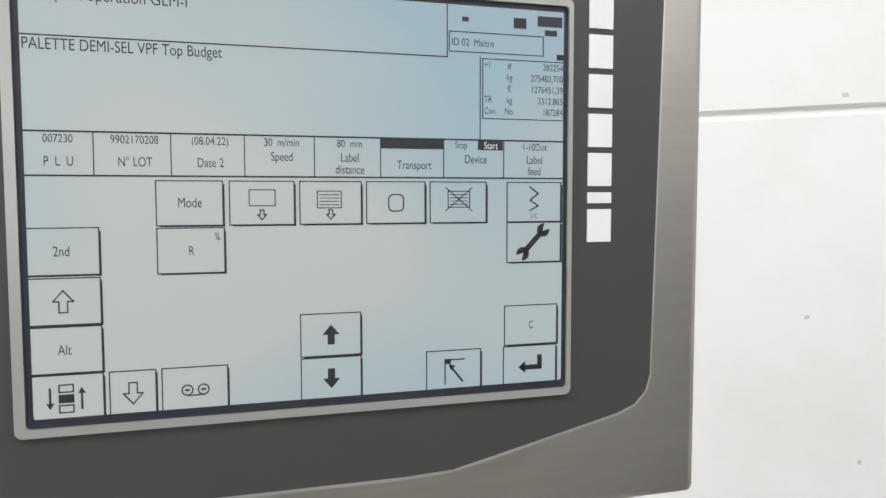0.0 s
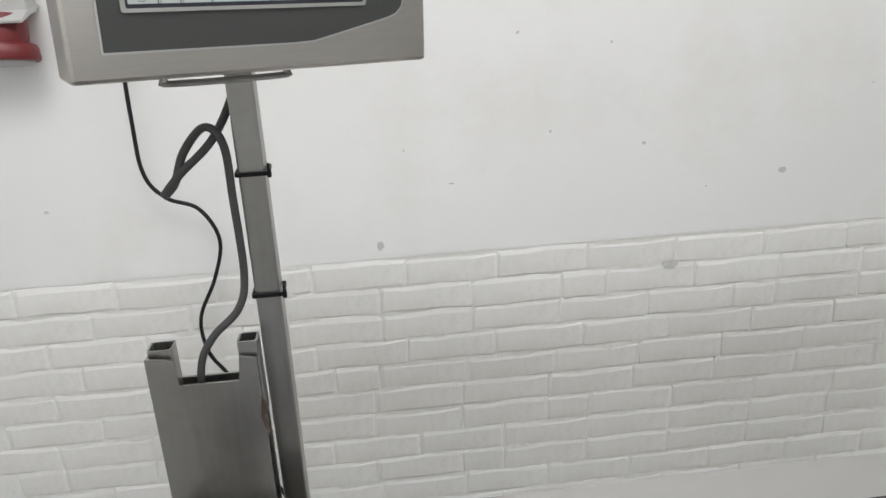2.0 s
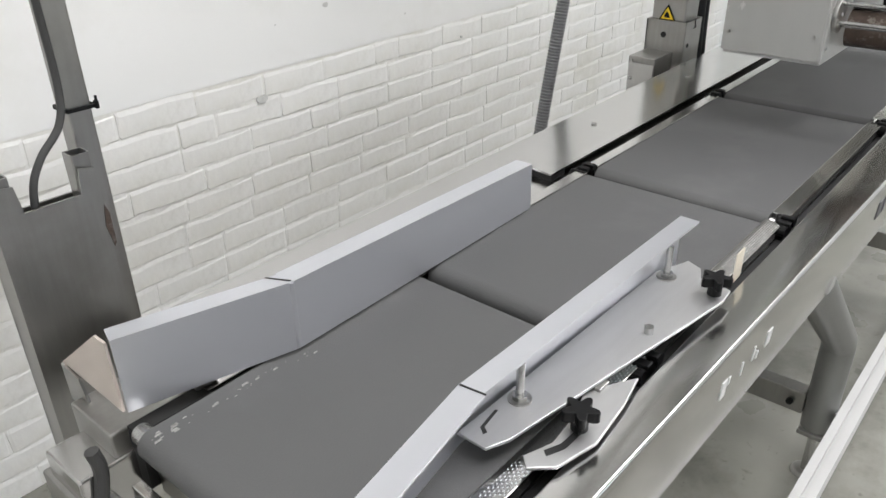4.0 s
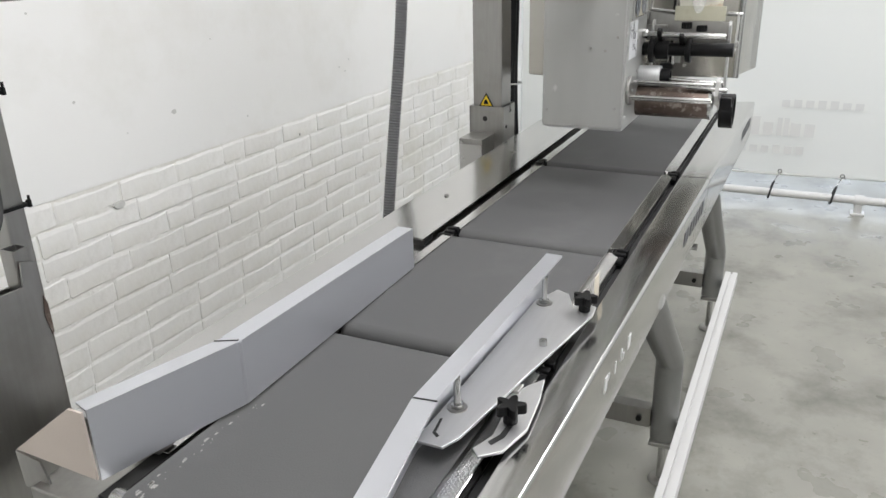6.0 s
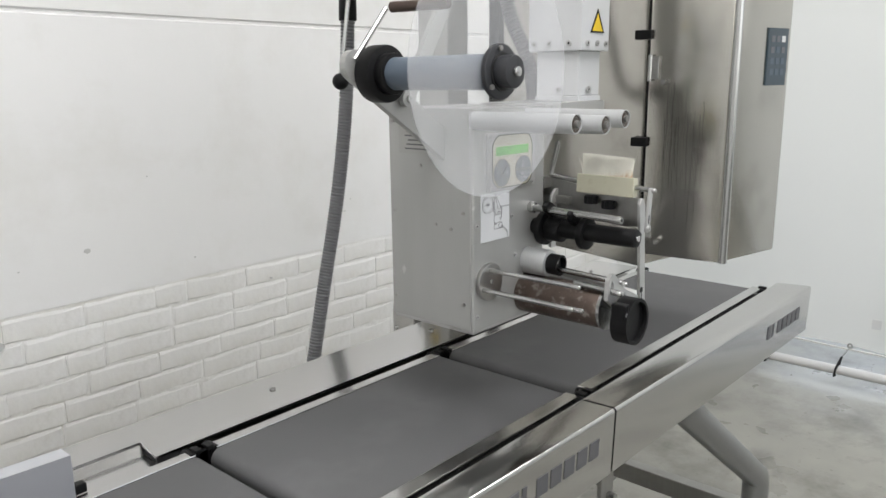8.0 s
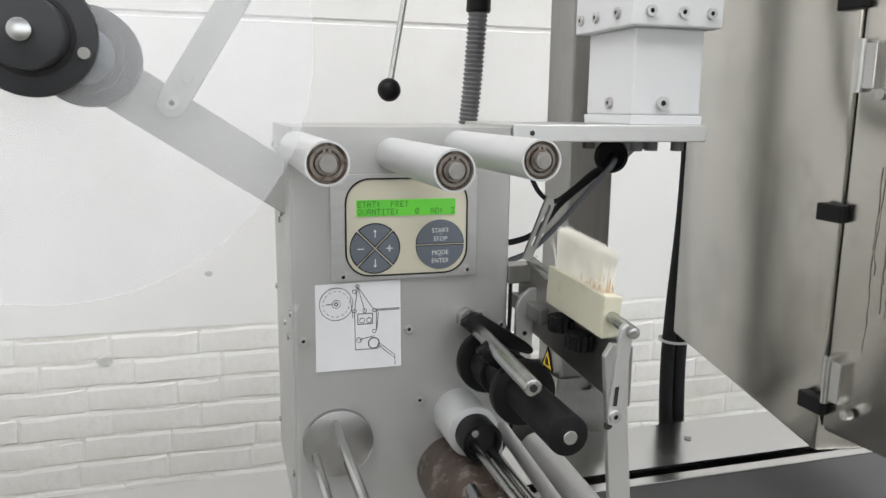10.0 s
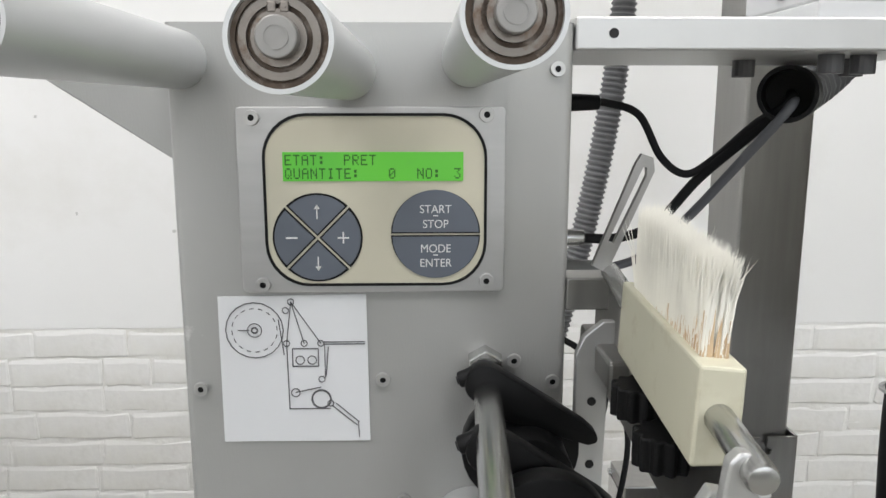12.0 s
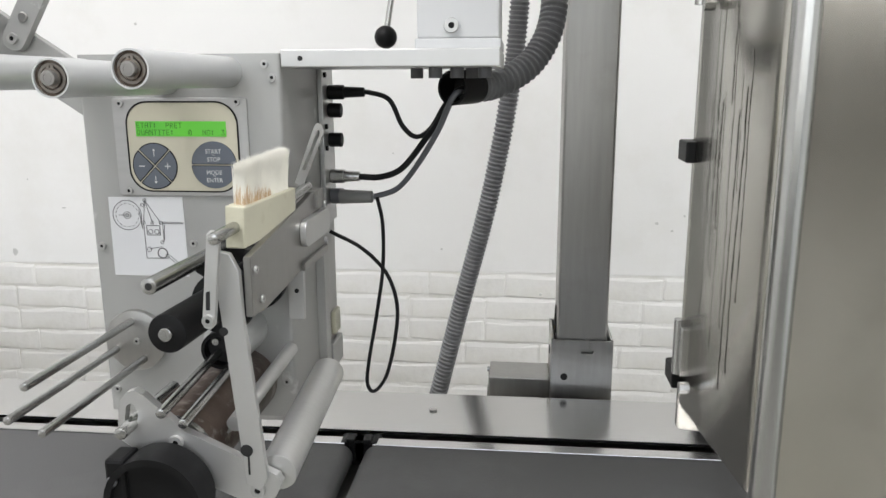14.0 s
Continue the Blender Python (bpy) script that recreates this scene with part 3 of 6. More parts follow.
    write("%", 0.0728, 0.0728, 0.0045)
    write("2nd", 0.0157, 0.0676, 0.0056)
    write("Alt", 0.0157, 0.0296, 0.0056)
    write("C", 0.2096, 0.0300, 0.0050)
    write("ETC", 0.2108, 0.0805, 0.0026)

    def arrow(x, z, up=1, w=0.0036, h=0.0085, solid=True):
        pts = [(x - w * 0.42, z - up * h / 2), (x + w * 0.42, z - up * h / 2), (x + w * 0.42, z), (x + w, z), (x, z + up * h / 2), (x - w, z), (x - w * 0.42, z)]
        if solid:
            return part("arrow_icon", prism(pts, "y", Y - 0.0002, Y + 0.0001, m=TERM), INK, scr)
        return part("arrow_icon", line(pts, 0.0005, closed=True), INK, scr)

    arrow(0.1181, 0.0320)
    arrow(0.1181, 0.0132, -1)
    arrow(0.0157, 0.0502, 1, solid=False)
    arrow(0.0397, 0.0128, -1, solid=False)
    arrow(0.0905, 0.0828, -1, 0.0018, 0.004, False)
    arrow(0.1186, 0.0828, -1, 0.0018, 0.004, False)
    part("icon", line([(0.0855, 0.0865), (0.0958, 0.0865), (0.0958, 0.0930), (0.0855, 0.0930)], 0.0004, closed=True), INK, scr)
    for x in (0.1130, 0.1700):
        bm = line([(x, 0.0855), (x + 0.0100, 0.0855), (x + 0.0100, 0.0925), (x, 0.0925)], 0.0004, closed=True)
        for k in range(4):
            line([(x + 0.001, 0.0868 + 0.0014 * k), (x + 0.009, 0.0868 + 0.0014 * k)], 0.00035, bm)
        if x > 0.15:
            line([(x - 0.001, 0.0840), (x + 0.011, 0.0940)], 0.0004, bm)
            line([(x - 0.001, 0.0940), (x + 0.011, 0.0840)], 0.0004, bm)
        part("icon", bm, INK, scr)
    part("icon", line(rounded(0.1434, 0.1499, 0.0840, 0.0910, 0.0018, 3), 0.0005, closed=True), INK, scr)
    part("icon", line([(0.2088, 0.0945), (0.2128, 0.0915), (0.2088, 0.0885), (0.2128, 0.0860), (0.2088, 0.0838)], 0.0006), INK, scr)
    bm = line([(0.2064, 0.0654), (0.2144, 0.0738)], 0.0024)
    for wx, wz, ang in ((0.2154, 0.0749, 45), (0.2054, 0.0643, 225)):
        jaw = [(wx + 0.0031 * math.cos(radians(ang + a)), wz + 0.0031 * math.sin(radians(ang + a))) for a in range(35, 326, 29)]
        jaw += [(wx - 0.0006 * math.cos(radians(ang)), wz - 0.0006 * math.sin(radians(ang)))]
        prism(jaw, "y", Y - 0.0002, Y + 0.0001, bm=bm, m=TERM)
    part("wrench_icon", bm, INK, scr)
    bm = None
    for x in (0.0600, 0.0662):
        bm = line([(x + 0.0021 * math.cos(a), 0.0125 + 0.0021 * math.sin(a)) for a in (k * 0.628 for k in range(10))], 0.0005, bm, closed=True)
        bm = line([(x - 0.0005, 0.0125), (x + 0.0005, 0.0125)], 0.0008, bm)
    line([(0.0600, 0.0103), (0.0662, 0.0103)], 0.0005, bm)
    part("reel_icon", bm, INK, scr)
    bm = None
    for z in (0.0165, 0.0125, 0.0085):
        bm = line([(0.0132, z - 0.0014), (0.0182, z - 0.0014), (0.0182, z + 0.0014), (0.0132, z + 0.0014)], 0.0005, bm, closed=True)
    line([(0.0100, 0.0165), (0.0100, 0.0105)], 0.0008, bm)
    line([(0.0212, 0.0145), (0.0212, 0.0085)], 0.0008, bm)
    for ax, az, up in ((0.0100, 0.0085, 1), (0.0212, 0.0168, -1)):
        prism([(ax, az), (ax + 0.0014, az + up * 0.0024), (ax - 0.0014, az + up * 0.0024)], "y", Y - 0.0002, Y + 0.0001, bm=bm, m=TERM)
    bar(0.0132, 0.0182, 0.0112, 0.0138, bm)
    part("menu_icon", bm, INK, scr)
    bm = line([(0.1685, 0.0180), (0.1685, 0.0070)], 0.0005)
    line([(0.1685, 0.0178), (0.1775, 0.0178)], 0.0005, bm)
    line([(0.1765, 0.0080), (0.1710, 0.0150)], 0.0009, bm)
    bar(0.1685, 0.1712, 0.0160, 0.0182, bm)
    prism([(0.1703, 0.0159), (0.1733, 0.0149), (0.1712, 0.0130)], "y", Y - 0.0002, Y + 0.0001, bm=bm, m=TERM)
    part("corner_icon", bm, INK, scr)
    bm = line([(0.2060, 0.0120), (0.2140, 0.0120), (0.2140, 0.0165)], 0.0022)
    prism([(0.2035, 0.0122), (0.2070, 0.0150), (0.2070, 0.0094)], "y", Y - 0.0002, Y + 0.0001, bm=bm, m=TERM)
    part("enter_icon", bm, INK, scr)
    # maker's mark up the side as plain blocks
    for k in range(7):
        z = 0.0690 + 0.0180 * k
        h = 0.0152 if k != 1 else 0.0050
        z = z if k < 2 else z - 0.0100
        part("mark_block", prism([(0.2378, z), (0.2500, z), (0.2500, z + h), (0.2378, z + h)], "y", -0.0026, -0.0018, m=TERM), PALE, t, "pale printed block")
    part("side_key", prism(rounded(-0.0160, -0.0120, 0.0930, 0.1130, 0.0018), "y", -0.0024, -0.0018, m=TERM), KEY, t)
    # wire handle and post
    u = TERM.to_3x3() @ Vector((1, 0, 0))
    base = TERM @ Vector((0.095, 0.035, -0.0595))
    a, b = base - u * 0.060, base + u * 0.060
    part("wire_handle", tube([a, a + Vector((0, 0, -0.004)), a + u * 0.006 + Vector((0, 0, -0.008)), b - u * 0.006 + Vector((0, 0, -0.008)), b + Vector((0, 0, -0.004)), b], 0.0032, 8, 5), STEELD, t)
    part("post", box(0.081, 0.110, -0.768, -0.738, 0.62, 1.388, 0.002), STEELD, t, "square stainless steel post with weld stains")
    for z in (1.262, 1.118):
        bm = ring_plate(rounded(0.0775, 0.1145, -0.7725, -0.7355, 0.003, 3), rounded(0.0795, 0.1125, -0.7705, -0.7375, 0.003, 3), "z", z, z + 0.0045)
        box(0.1130, 0.1175, -0.7745, -0.7675, z - 0.002, z + 0.008, 0.001, bm)
        box(0.1140, 0.1165, -0.7740, -0.7715, z + 0.006, z + 0.014, bm=bm)
        part("cable_tie", bm, BLACK, t)
    # folded cover plate with cut-out and two tube stubs
    plate = [(-0.044, 0.600), (0.079, 0.600), (0.079, 1.060), (0.060, 1.064), (0.056, 1.033), (-0.010, 1.033), (-0.014, 1.066), (-0.044, 1.070)]
    bm = prism(plate, "y", -0.808, -0.805)
    box(-0.044, -0.041, -0.805, -0.768, 0.600, 1.068, bm=bm)
    box(-0.044, 0.079, -0.775, -0.772, 0.600, 1.026, bm=bm)
    part("cover_plate", bm, STEELD, t, "folded stainless cover with rust marks")
    for x0, x1, z in ((-0.042, -0.014, 1.076), (0.058, 0.081, 1.078)):
        o, i = rounded(x0, x1, -0.800, -0.776, 0.002, 2), rounded(x0 + 0.002, x1 - 0.002, -0.798, -0.778, 0.002, 2)
        part("tube_stub", ring_plate(o, i, "z", 0.98, z), STEELD, t)
    part("rust_mark", prism([(0.075, 0.985), (0.080, 0.955), (0.083, 0.960), (0.083, 1.000), (0.079, 1.012)], "y", -0.8092, -0.8080), RUST, t)
    # cables
    c = thing("signal_cable", (0.02, -0.775, 1.03), "thick grey cable looped and tied to the terminal post", "cable")
    part("cord", tube([(0.092, -0.730, 1.386), (0.082, -0.745, 1.345), (0.060, -0.775, 1.305), (0.024, -0.782, 1.273), (0.003, -0.782, 1.250), (0.016, -0.780, 1.262), (0.030, -0.778, 1.295), (0.055, -0.777, 1.320), (0.072, -0.777, 1.300),
                         (0.0735, -0.776, 1.240), (0.0735, -0.776, 1.150), (0.062, -0.780, 1.110), (0.030, -0.786, 1.080), (0.012, -0.788, 1.045), (0.008, -0.788, 0.98), (0.008, -0.788, 0.80)], 0.0046, 10, 8), CABLEG, c, smooth=True)
    c = thing("network_cable", (-0.06, -0.04, 0.0), "thin black cable hanging loosely down the wall", "cable")
    part("cord", tube([(-0.20, -0.02, 3.59), (-0.215, -0.03, 2.4), (-0.225, -0.045, 1.5), (-0.230, -0.05, 1.21), (-0.226, -0.05, 1.10), (-0.190, -0.05, 1.048), (-0.130, -0.05, 1.020), (-0.098, -0.05, 0.950), (-0.120, -0.05, 0.865), (-0.163, -0.05, 0.775),
                         (-0.158, -0.05, 0.690), (-0.116, -0.05, 0.609), (-0.105, -0.05, 0.48), (-0.107, -0.05, 0.384), (-0.07, -0.05, 0.355), (-0.03, -0.05, 0.25), (-0.02, -0.04, 0.004)], 0.0042, 8, 8), RUBBER, c, smooth=True)


terminal()


def wall_sockets():
    s = thing("power_socket", (-0.64, 0.0, 1.30), "grey industrial power socket box with a red flap, on the wall", "socket")
    shell = [(-0.710, 1.346), (-0.548, 1.346), (-0.556, 1.522), (-0.680, 1.522), (-0.694, 1.516), (-0.700, 1.480), (-0.708, 1.476)]
    part("box_body", prism(shell, "y", -0.075, -0.001, 0.005), SOCKETG, s, smooth=True)
    part("box_front", prism([(-0.676, 1.348), (-0.602, 1.348), (-0.616, 1.470), (-0.630, 1.470)], "y", -0.112, -0.073, 0.010), SOCKETG, s, smooth=True)
    part("socket_neck", rod((-0.636, -0.080, 1.350), (-0.636, -0.090, 1.322), 0.036, 0.036, 28), SOCKETG, s, smooth=True)
    part("socket_cap", rod((-0.650, -0.080, 1.330), (-0.650, -0.088, 1.302), 0.060, 0.061, 32, 0.004), SOCKETG, s, smooth=True)
    part("red_insert", rod((-0.650, -0.088, 1.3025), (-0.650, -0.0895, 1.297), 0.046, seg=28), RED, s)
    part("latch", box(-0.702, -0.668, -0.122, -0.092, 1.326, 1.350, 0.006), REDL, s, "bright red latch", smooth=True)
    part("latch_gap", box(-0.696, -0.678, -0.0765, -0.0745, 1.346, 1.358), DARK, s)
    part("gland", rod((-0.628, -0.035, 1.514), (-0.628, -0.035, 1.530), 0.027, seg=8), SOCKETL, s, "pale cable gland")
    part("gland_nut", rod((-0.630, -0.035, 1.530), (-0.631, -0.035, 1.560), 0.031, 0.029, 20, 0.003), SOCKETL, s, smooth=True)
    part("conduit_clip", box(-0.700, -0.600, -0.052, -0.001, 1.772, 1.796, 0.004), SOCKETL, s, "pale conduit clip", smooth=True)
    for x, z in ((-0.575, 1.50), (-0.565, 1.36), (-0.60, 1.50)):
        part("screw", rod((x, -0.0755, z), (x, -0.078, z), 0.005, seg=12), CHROME, s)
    part("cord", rod((-0.631, -0.035, 1.555), (-0.632, -0.034, 1.620), 0.014, seg=14), CABLEG, s, smooth=True)
    part("conduit", tube([(-0.632, -0.034, 1.605), (-0.634, -0.030, 1.70), (-0.638, -0.026, 1.82), (-0.639, -0.026, 3.59)], 0.0215, 16, 6), SOCKETG, s, "dark grey cable conduit", smooth=True)
    s = thing("power_socket", (-0.43, 0.0, 1.33), "pale grey wall socket with a red plug, on the wall", "socket")
    part("box_body", box(-0.475, -0.375, -0.055, -0.001, 1.415, 1.535, 0.008), SOCKETL, s, smooth=True)
    part("plug", rod((-0.428, -0.045, 1.416), (-0.428, -0.060, 1.356), 0.043, 0.043, 28, 0.004), RED, s, "dark red plug", smooth=True)
    part("plug_ring", rod((-0.428, -0.058, 1.366), (-0.428, -0.064, 1.334), 0.056, 0.060, 32, 0.007), RED, s, smooth=True)
    part("plug_face", rod((-0.428, -0.0639, 1.3345), (-0.428, -0.0648, 1.3300), 0.048, seg=28, bevel=0.002), SOCKETL, s, "worn pale plug face", smooth=True)
    part("lid", prism([(-0.060, 1.425), (-0.005, 1.432), (-0.005, 1.428), (-0.098, 1.405), (-0.100, 1.409)], "x", -0.470, -0.372), SOCKETL, s)
    part("latch", box(-0.484, -0.470, -0.075, -0.050, 1.41, 1.424, 0.002), SOCKETL, s)
    part("conduit", rod((-0.425, -0.026, 1.535), (-0.425, -0.026, 3.59), 0.012, seg=14), PVC, s, smooth=True)


wall_sockets()


# ---- conveyor ----
TOP = 0.855


def dimples(bm, x0, x1, y0, y1, z, pitch=0.0062, row=0.0033):
    """Small raised lozenges in staggered rows."""
    for j in range(int((y1 - y0) / row)):
        y = y0 + row * (j + 0.5)
        for k in range(int((x1 - x0) / pitch)):
            x = x0 + pitch * (k + (0.75 if j % 2 else 0.25))
            base = [bm.verts.new((x + a, y + b, z)) for a, b in ((-0.0024, 0), (0, -0.0012), (0.0024, 0), (0, 0.0012))]
            tip = bm.verts.new((x, y, z + 0.0015))
            for i in range(4):
                bm.faces.new((base[i], base[(i + 1) % 4], tip))


def conveyor():
    c = thing("belt_conveyor", (1.2, -1.2, 0.0), "stainless steel weigh-price conveyor with four dark grey belts", "conveyor")
    # belts: rounded at both end rollers
    for x0, x1 in ((-0.045, 0.400), (0.414, 0.866), (0.880, 1.458), (1.474, 2.425)):
        r = 0.019
        out = [(x0 + r + r * math.cos(a), TOP - r + r * math.sin(a)) for a in (radians(90 + 15 * k) for k in range(13))]
        out += [(x1 - r + r * math.cos(a), TOP - r + r * math.sin(a)) for a in (radians(-90 + 15 * k) for k in range(13))]
        b = part("belt", prism(out, "y", -1.347, -1.030), BELT, c, "dark grey conveyor belt", smooth=True)
        for x in (x0 + r, x1 - r):
            part("roller", rod((x, -1.372, TOP - r), (x, -1.005, TOP - r), 0.0125, seg=16, bevel=0.002), CHROME, c, smooth=True)
        for y in (-1.372, -1.012):
            for x, s in ((x0, -1), (x1, 1)):
                if x < 0 and y > -1.2:
                    continue
                bm = box(x - 0.017, x + 0.017, y - 0.011, y + 0.011, TOP - 0.030, TOP + 0.003, 0.003)
                box(x - s * 0.004 - 0.006, x - s * 0.004 + 0.006, y - 0.016, y + 0.005, TOP, TOP + 0.0075, 0.0015, bm)
                rod((x - s * 0.014, y - 0.014, TOP - 0.005), (x - s * 0.014, y + 0.014, TOP - 0.005), 0.0085, seg=12, bm=bm)
                part("bearing_block", bm, BLACK, c)
    bm = bmesh.new()
    rnd = random.Random(11)
    for k in range(46):
        x = -0.035 + 0.21 * rnd.random() ** 1.3
        y = -1.040 - 0.33 * (x + 0.035) * 0.12 - 0.014 * rnd.random()
        s = 0.0007 + 0.0042 * rnd.random() ** 3
        prism([(x - s, y - s * 0.4), (x + s, y - s * 0.3), (x + s * 0.8, y + s * 0.4), (x - s * 0.7, y + s * 0.3)], "z", TOP + 0.0002, TOP + 0.0006, bm=bm)
    part("scuff_mark", bm, SCUFF, c)
    # side trims of the belt beds, black strips painted as the slots' shade, and beams
    for x0, x1 in ((-0.02, 0.405), (0.405, 0.862), (0.894, 1.446), (1.486, 2.42)):
        bm = box(x0, x1, -1.377, -1.349, TOP - 0.012, TOP + 0.004, 0.0015)
        if x1 < 0.9:    # embossed sheet: staggered raised lozenges
            dimples(bm, x0 + 0.004, x1 - 0.004, -1.3745, -1.3515, TOP + 0.0039)
        part("bed_trim", bm, STEELX, c)
    for x0, x1 in ((0.20, 0.856), (0.894, 1.446), (1.486, 2.42)):
        part("bed_trim", box(x0, x1, -1.029, -1.008, TOP - 0.012, TOP + 0.002, 0.001), STEELX, c)
    part("bed", box(-0.02, 2.42, -1.372, -1.006, TOP - 0.11, TOP - 0.042, 0.003), STEELD, c)
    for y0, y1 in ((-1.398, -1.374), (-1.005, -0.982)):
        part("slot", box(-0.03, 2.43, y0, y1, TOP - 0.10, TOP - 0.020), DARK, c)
    # front beam in two lengths: sloped-top cover and tall face
    prof = [(-1.399, 0.867), (-1.399, 0.760), (-1.445, 0.735), (-1.464, 0.742), (-1.4685, 0.864), (-1.4655, 0.8695)]
    prof2 = [(y - 0.0225, z + 0.003) if y < -1.44 else (y, z) for y, z in prof]

    def beam(x0, x1, pa, pb):
        bm = bmesh.new()
        a = [bm.verts.new((x0, y, z)) for y, z in pa]
        b = [bm.verts.new((x1, y, z)) for y, z in pb]
        bm.faces.new(a[::-1])
        bm.faces.new(b)
        for k in range(len(a)):
            j = (k + 1) % len(a)
            bm.faces.new((a[k], a[j], b[j], b[k]))
        bmesh.ops.recalc_face_normals(bm, faces=bm.faces)
        bmesh.ops.bevel(bm, geom=[e for e in bm.edges if abs(e.verts[0].co.x - e.verts[1].co.x) > 0.1], offset=0.0025, segments=3, affect="EDGES", profile=0.5)
        return part("side_cover", bm, STEELX, c, "polished stainless side cover", smooth=True)

    mid = [(y - 0.001, z) if y < -1.44 else (y, z) for y, z in prof]
    first = [(y + 0.0265, z) if y < -1.44 else (y, z) for y, z in prof]
    beam(-0.10, 1.4152, first, mid)
    beam(1.4212, 2.470, mid, prof2)
    # solid dark filler in the joint, standing for its shade
    part("joint_shade", box(1.4153, 1.4211, -1.464, -1.402, 0.770, 0.862), DARK, c)
    # maker's mark on the cover as plain blocks: dark on the middle, pale near the infeed, dark at the far end
    for x0, x1, mat in ((1.105, 1.375, DARKP), (2.16, 2.40, DARKP)):
        for k in range(7):
            w = (x1 - x0) / 7
            w2 = w * (0.78 if k != 1 else 0.30)
            bx = x0 + w * k
            y = -1.4402 - 0.0275 * (bx + w2 + 0.1) / 1.5152 if bx < 1.4 else -1.4677 - 0.0215 * (bx + w2 - 1.4212) / 1.0488
            part("mark_block", prism([(y - 0.0001, 0.798), (y - 0.0014, 0.832), (y + 0.003, 0.832), (y + 0.003, 0.798)], "x", bx, bx + w2), mat, c, "printed block")
    for x, w, z0, z1 in ((0.462, 0.014, 0.800, 0.826), (0.481, 0.005, 0.812, 0.824), (0.522, 0.004, 0.802, 0.822), (0.558, 0.005, 0.804, 0.826), (0.572, 0.004, 0.800, 0.812), (0.602, 0.017, 0.802, 0.826)):
        y = -1.4402 - 0.0275 * (x + w + 0.1) / 1.5152
        part("mark_block", prism([(y - 0.0002, z0), (y - 0.0013, z1), (y + 0.003, z1), (y + 0.003, z0)], "x", x, x + w), PALE, c, "worn pale block")
    # rear beam: long flat cover plate with a skirt, stepped back beside the guide, and a tray below the step
    bm = prism([(0.060, -0.9150), (0.8214, -0.9120), (0.8130, -0.9800), (2.44, -0.9790), (2.44, -0.8320), (0.060, -0.8360)], "z", 0.8505, 0.8545)
    box(0.060, 2.44, -0.835, -0.831, 0.745, 0.8505, bm=bm)
    part("rear_cover", bm, STEELX, c, "flat stainless cover plate")
    part("cover_flank", prism([(-0.9145, 0.8503), (-0.9125, 0.8503), (-0.9280, 0.8385), (-0.9300, 0.8385)], "x", 0.060, 0.8190), STEELX, c, "bright folded flank")
    part("tray", box(0.060, 0.818, -1.003, -0.926, 0.834, 0.8382, 0.001), STEELX, c)
    # dark filler under the plate's end, standing for shade in the opening
    part("mouth_shade", prism([(0.8150, -0.979), (0.8225, -0.914), (0.8600, -0.914), (0.8600, -0.979)], "z", 0.8384, 0.8503), DARK, c)
    part("rear_beam", box(-0.05, 2.43, -0.980, -0.890, 0.745, 0.832, 0.003), STEELD, c)
    part("switch_block", box(0.672, 0.695, -1.000, -0.985, 0.853, 0.868, 0.002), BLACK, c)
    for x, y in ((1.10, -0.90), (1.56, -0.90), (1.95, -0.90), (2.3, -0.9)):
        part("screw", rod((x, y, 0.8545), (x, y, 0.8575), 0.006, seg=14, bevel=0.001), STEELD, c)
    # infeed end: box, belt pan and rail
    part("motor_box", box(-0.095, 0.02, -0.985, -0.905, 0.735, 0.800, 0.003), STEELX, c)
    part("end_pan", box(-0.06, -0.048, -1.345, -1.03, 0.775, 0.800, 0.001), STEELX, c)
    part("end_beam", box(-0.10, -0.062, -1.40, -0.89, 0.700, 0.765, 0.003), STEELD, c)
    part("drive_cable", tube([(-0.075, -0.99, 0.835), (-0.072, -0.99, 0.80), (-0.085, -0.985, 0.72), (-0.09, -0.97, 0.55), (-0.09, -0.95, 0.1), (-0.09, -0.95, 0.004)], 0.008, 8, 6), CABLEG, c, smooth=True)
    # legs: leaning pipe, upright pipe, threaded foot
    for y in (-1.425, -0.935):
        for xt, xk, zk in ((0.930, 1.335, 0.405), (1.790, 2.340, 0.335)):
            part("leg", tube([(xt - 0.02, y, 0.755), (xt, y, 0.738), (xk, y, zk), (xk + 0.012, y, zk - 0.03), (xk + 0.012, y, 0.145)], 0.036, 20, smooth=False), LEGM, c, "grey bent pipe leg", smooth=True)
            bm = box(xk - 0.03, xk + 0.052, y - 0.032, y + 0.032, 0.135, 0.147, 0.002)
            part("foot_plate", bm, STEELD, c)
            f = part("foot", rod((xk + 0.012, y, 0.0), (xk + 0.012, y, 0.012), 0.034, 0.026, 22, 0.003), STEELD, c, smooth=True)
            part("spindle", rod((xk + 0.012, y, 0.010), (xk + 0.012, y, 0.138), 0.010, seg=14), CHROME, f)
    for xk in (1.347, 2.352):
        part("crossbar", box(xk - 0.020, xk + 0.020, -1.39, -0.97, 0.175, 0.235, 0.003), STEELD, c)
        part("bolt", rod((xk - 0.024, -1.36, 0.205), (xk - 0.032, -1.36, 0.205), 0.008, seg=10), BLACK, c)
    for x in (0.98, 1.44):
        b = part("hanger", box(x, x + 0.045, -1.435, -1.425, 0.655, 0.748, 0.002), STEELD, c)
        part("bolt", rod((x + 0.022, -1.437, 0.668), (x + 0.022, -1.452, 0.668), 0.009, seg=10), CHROME, b)
    for x in (2.20, 2.28, 2.34):
        part("bolt", rod((x, -1.44, 0.738), (x, -1.44, 0.722), 0.010, seg=10), STEELD, c)
    return c


CONV = conveyor()


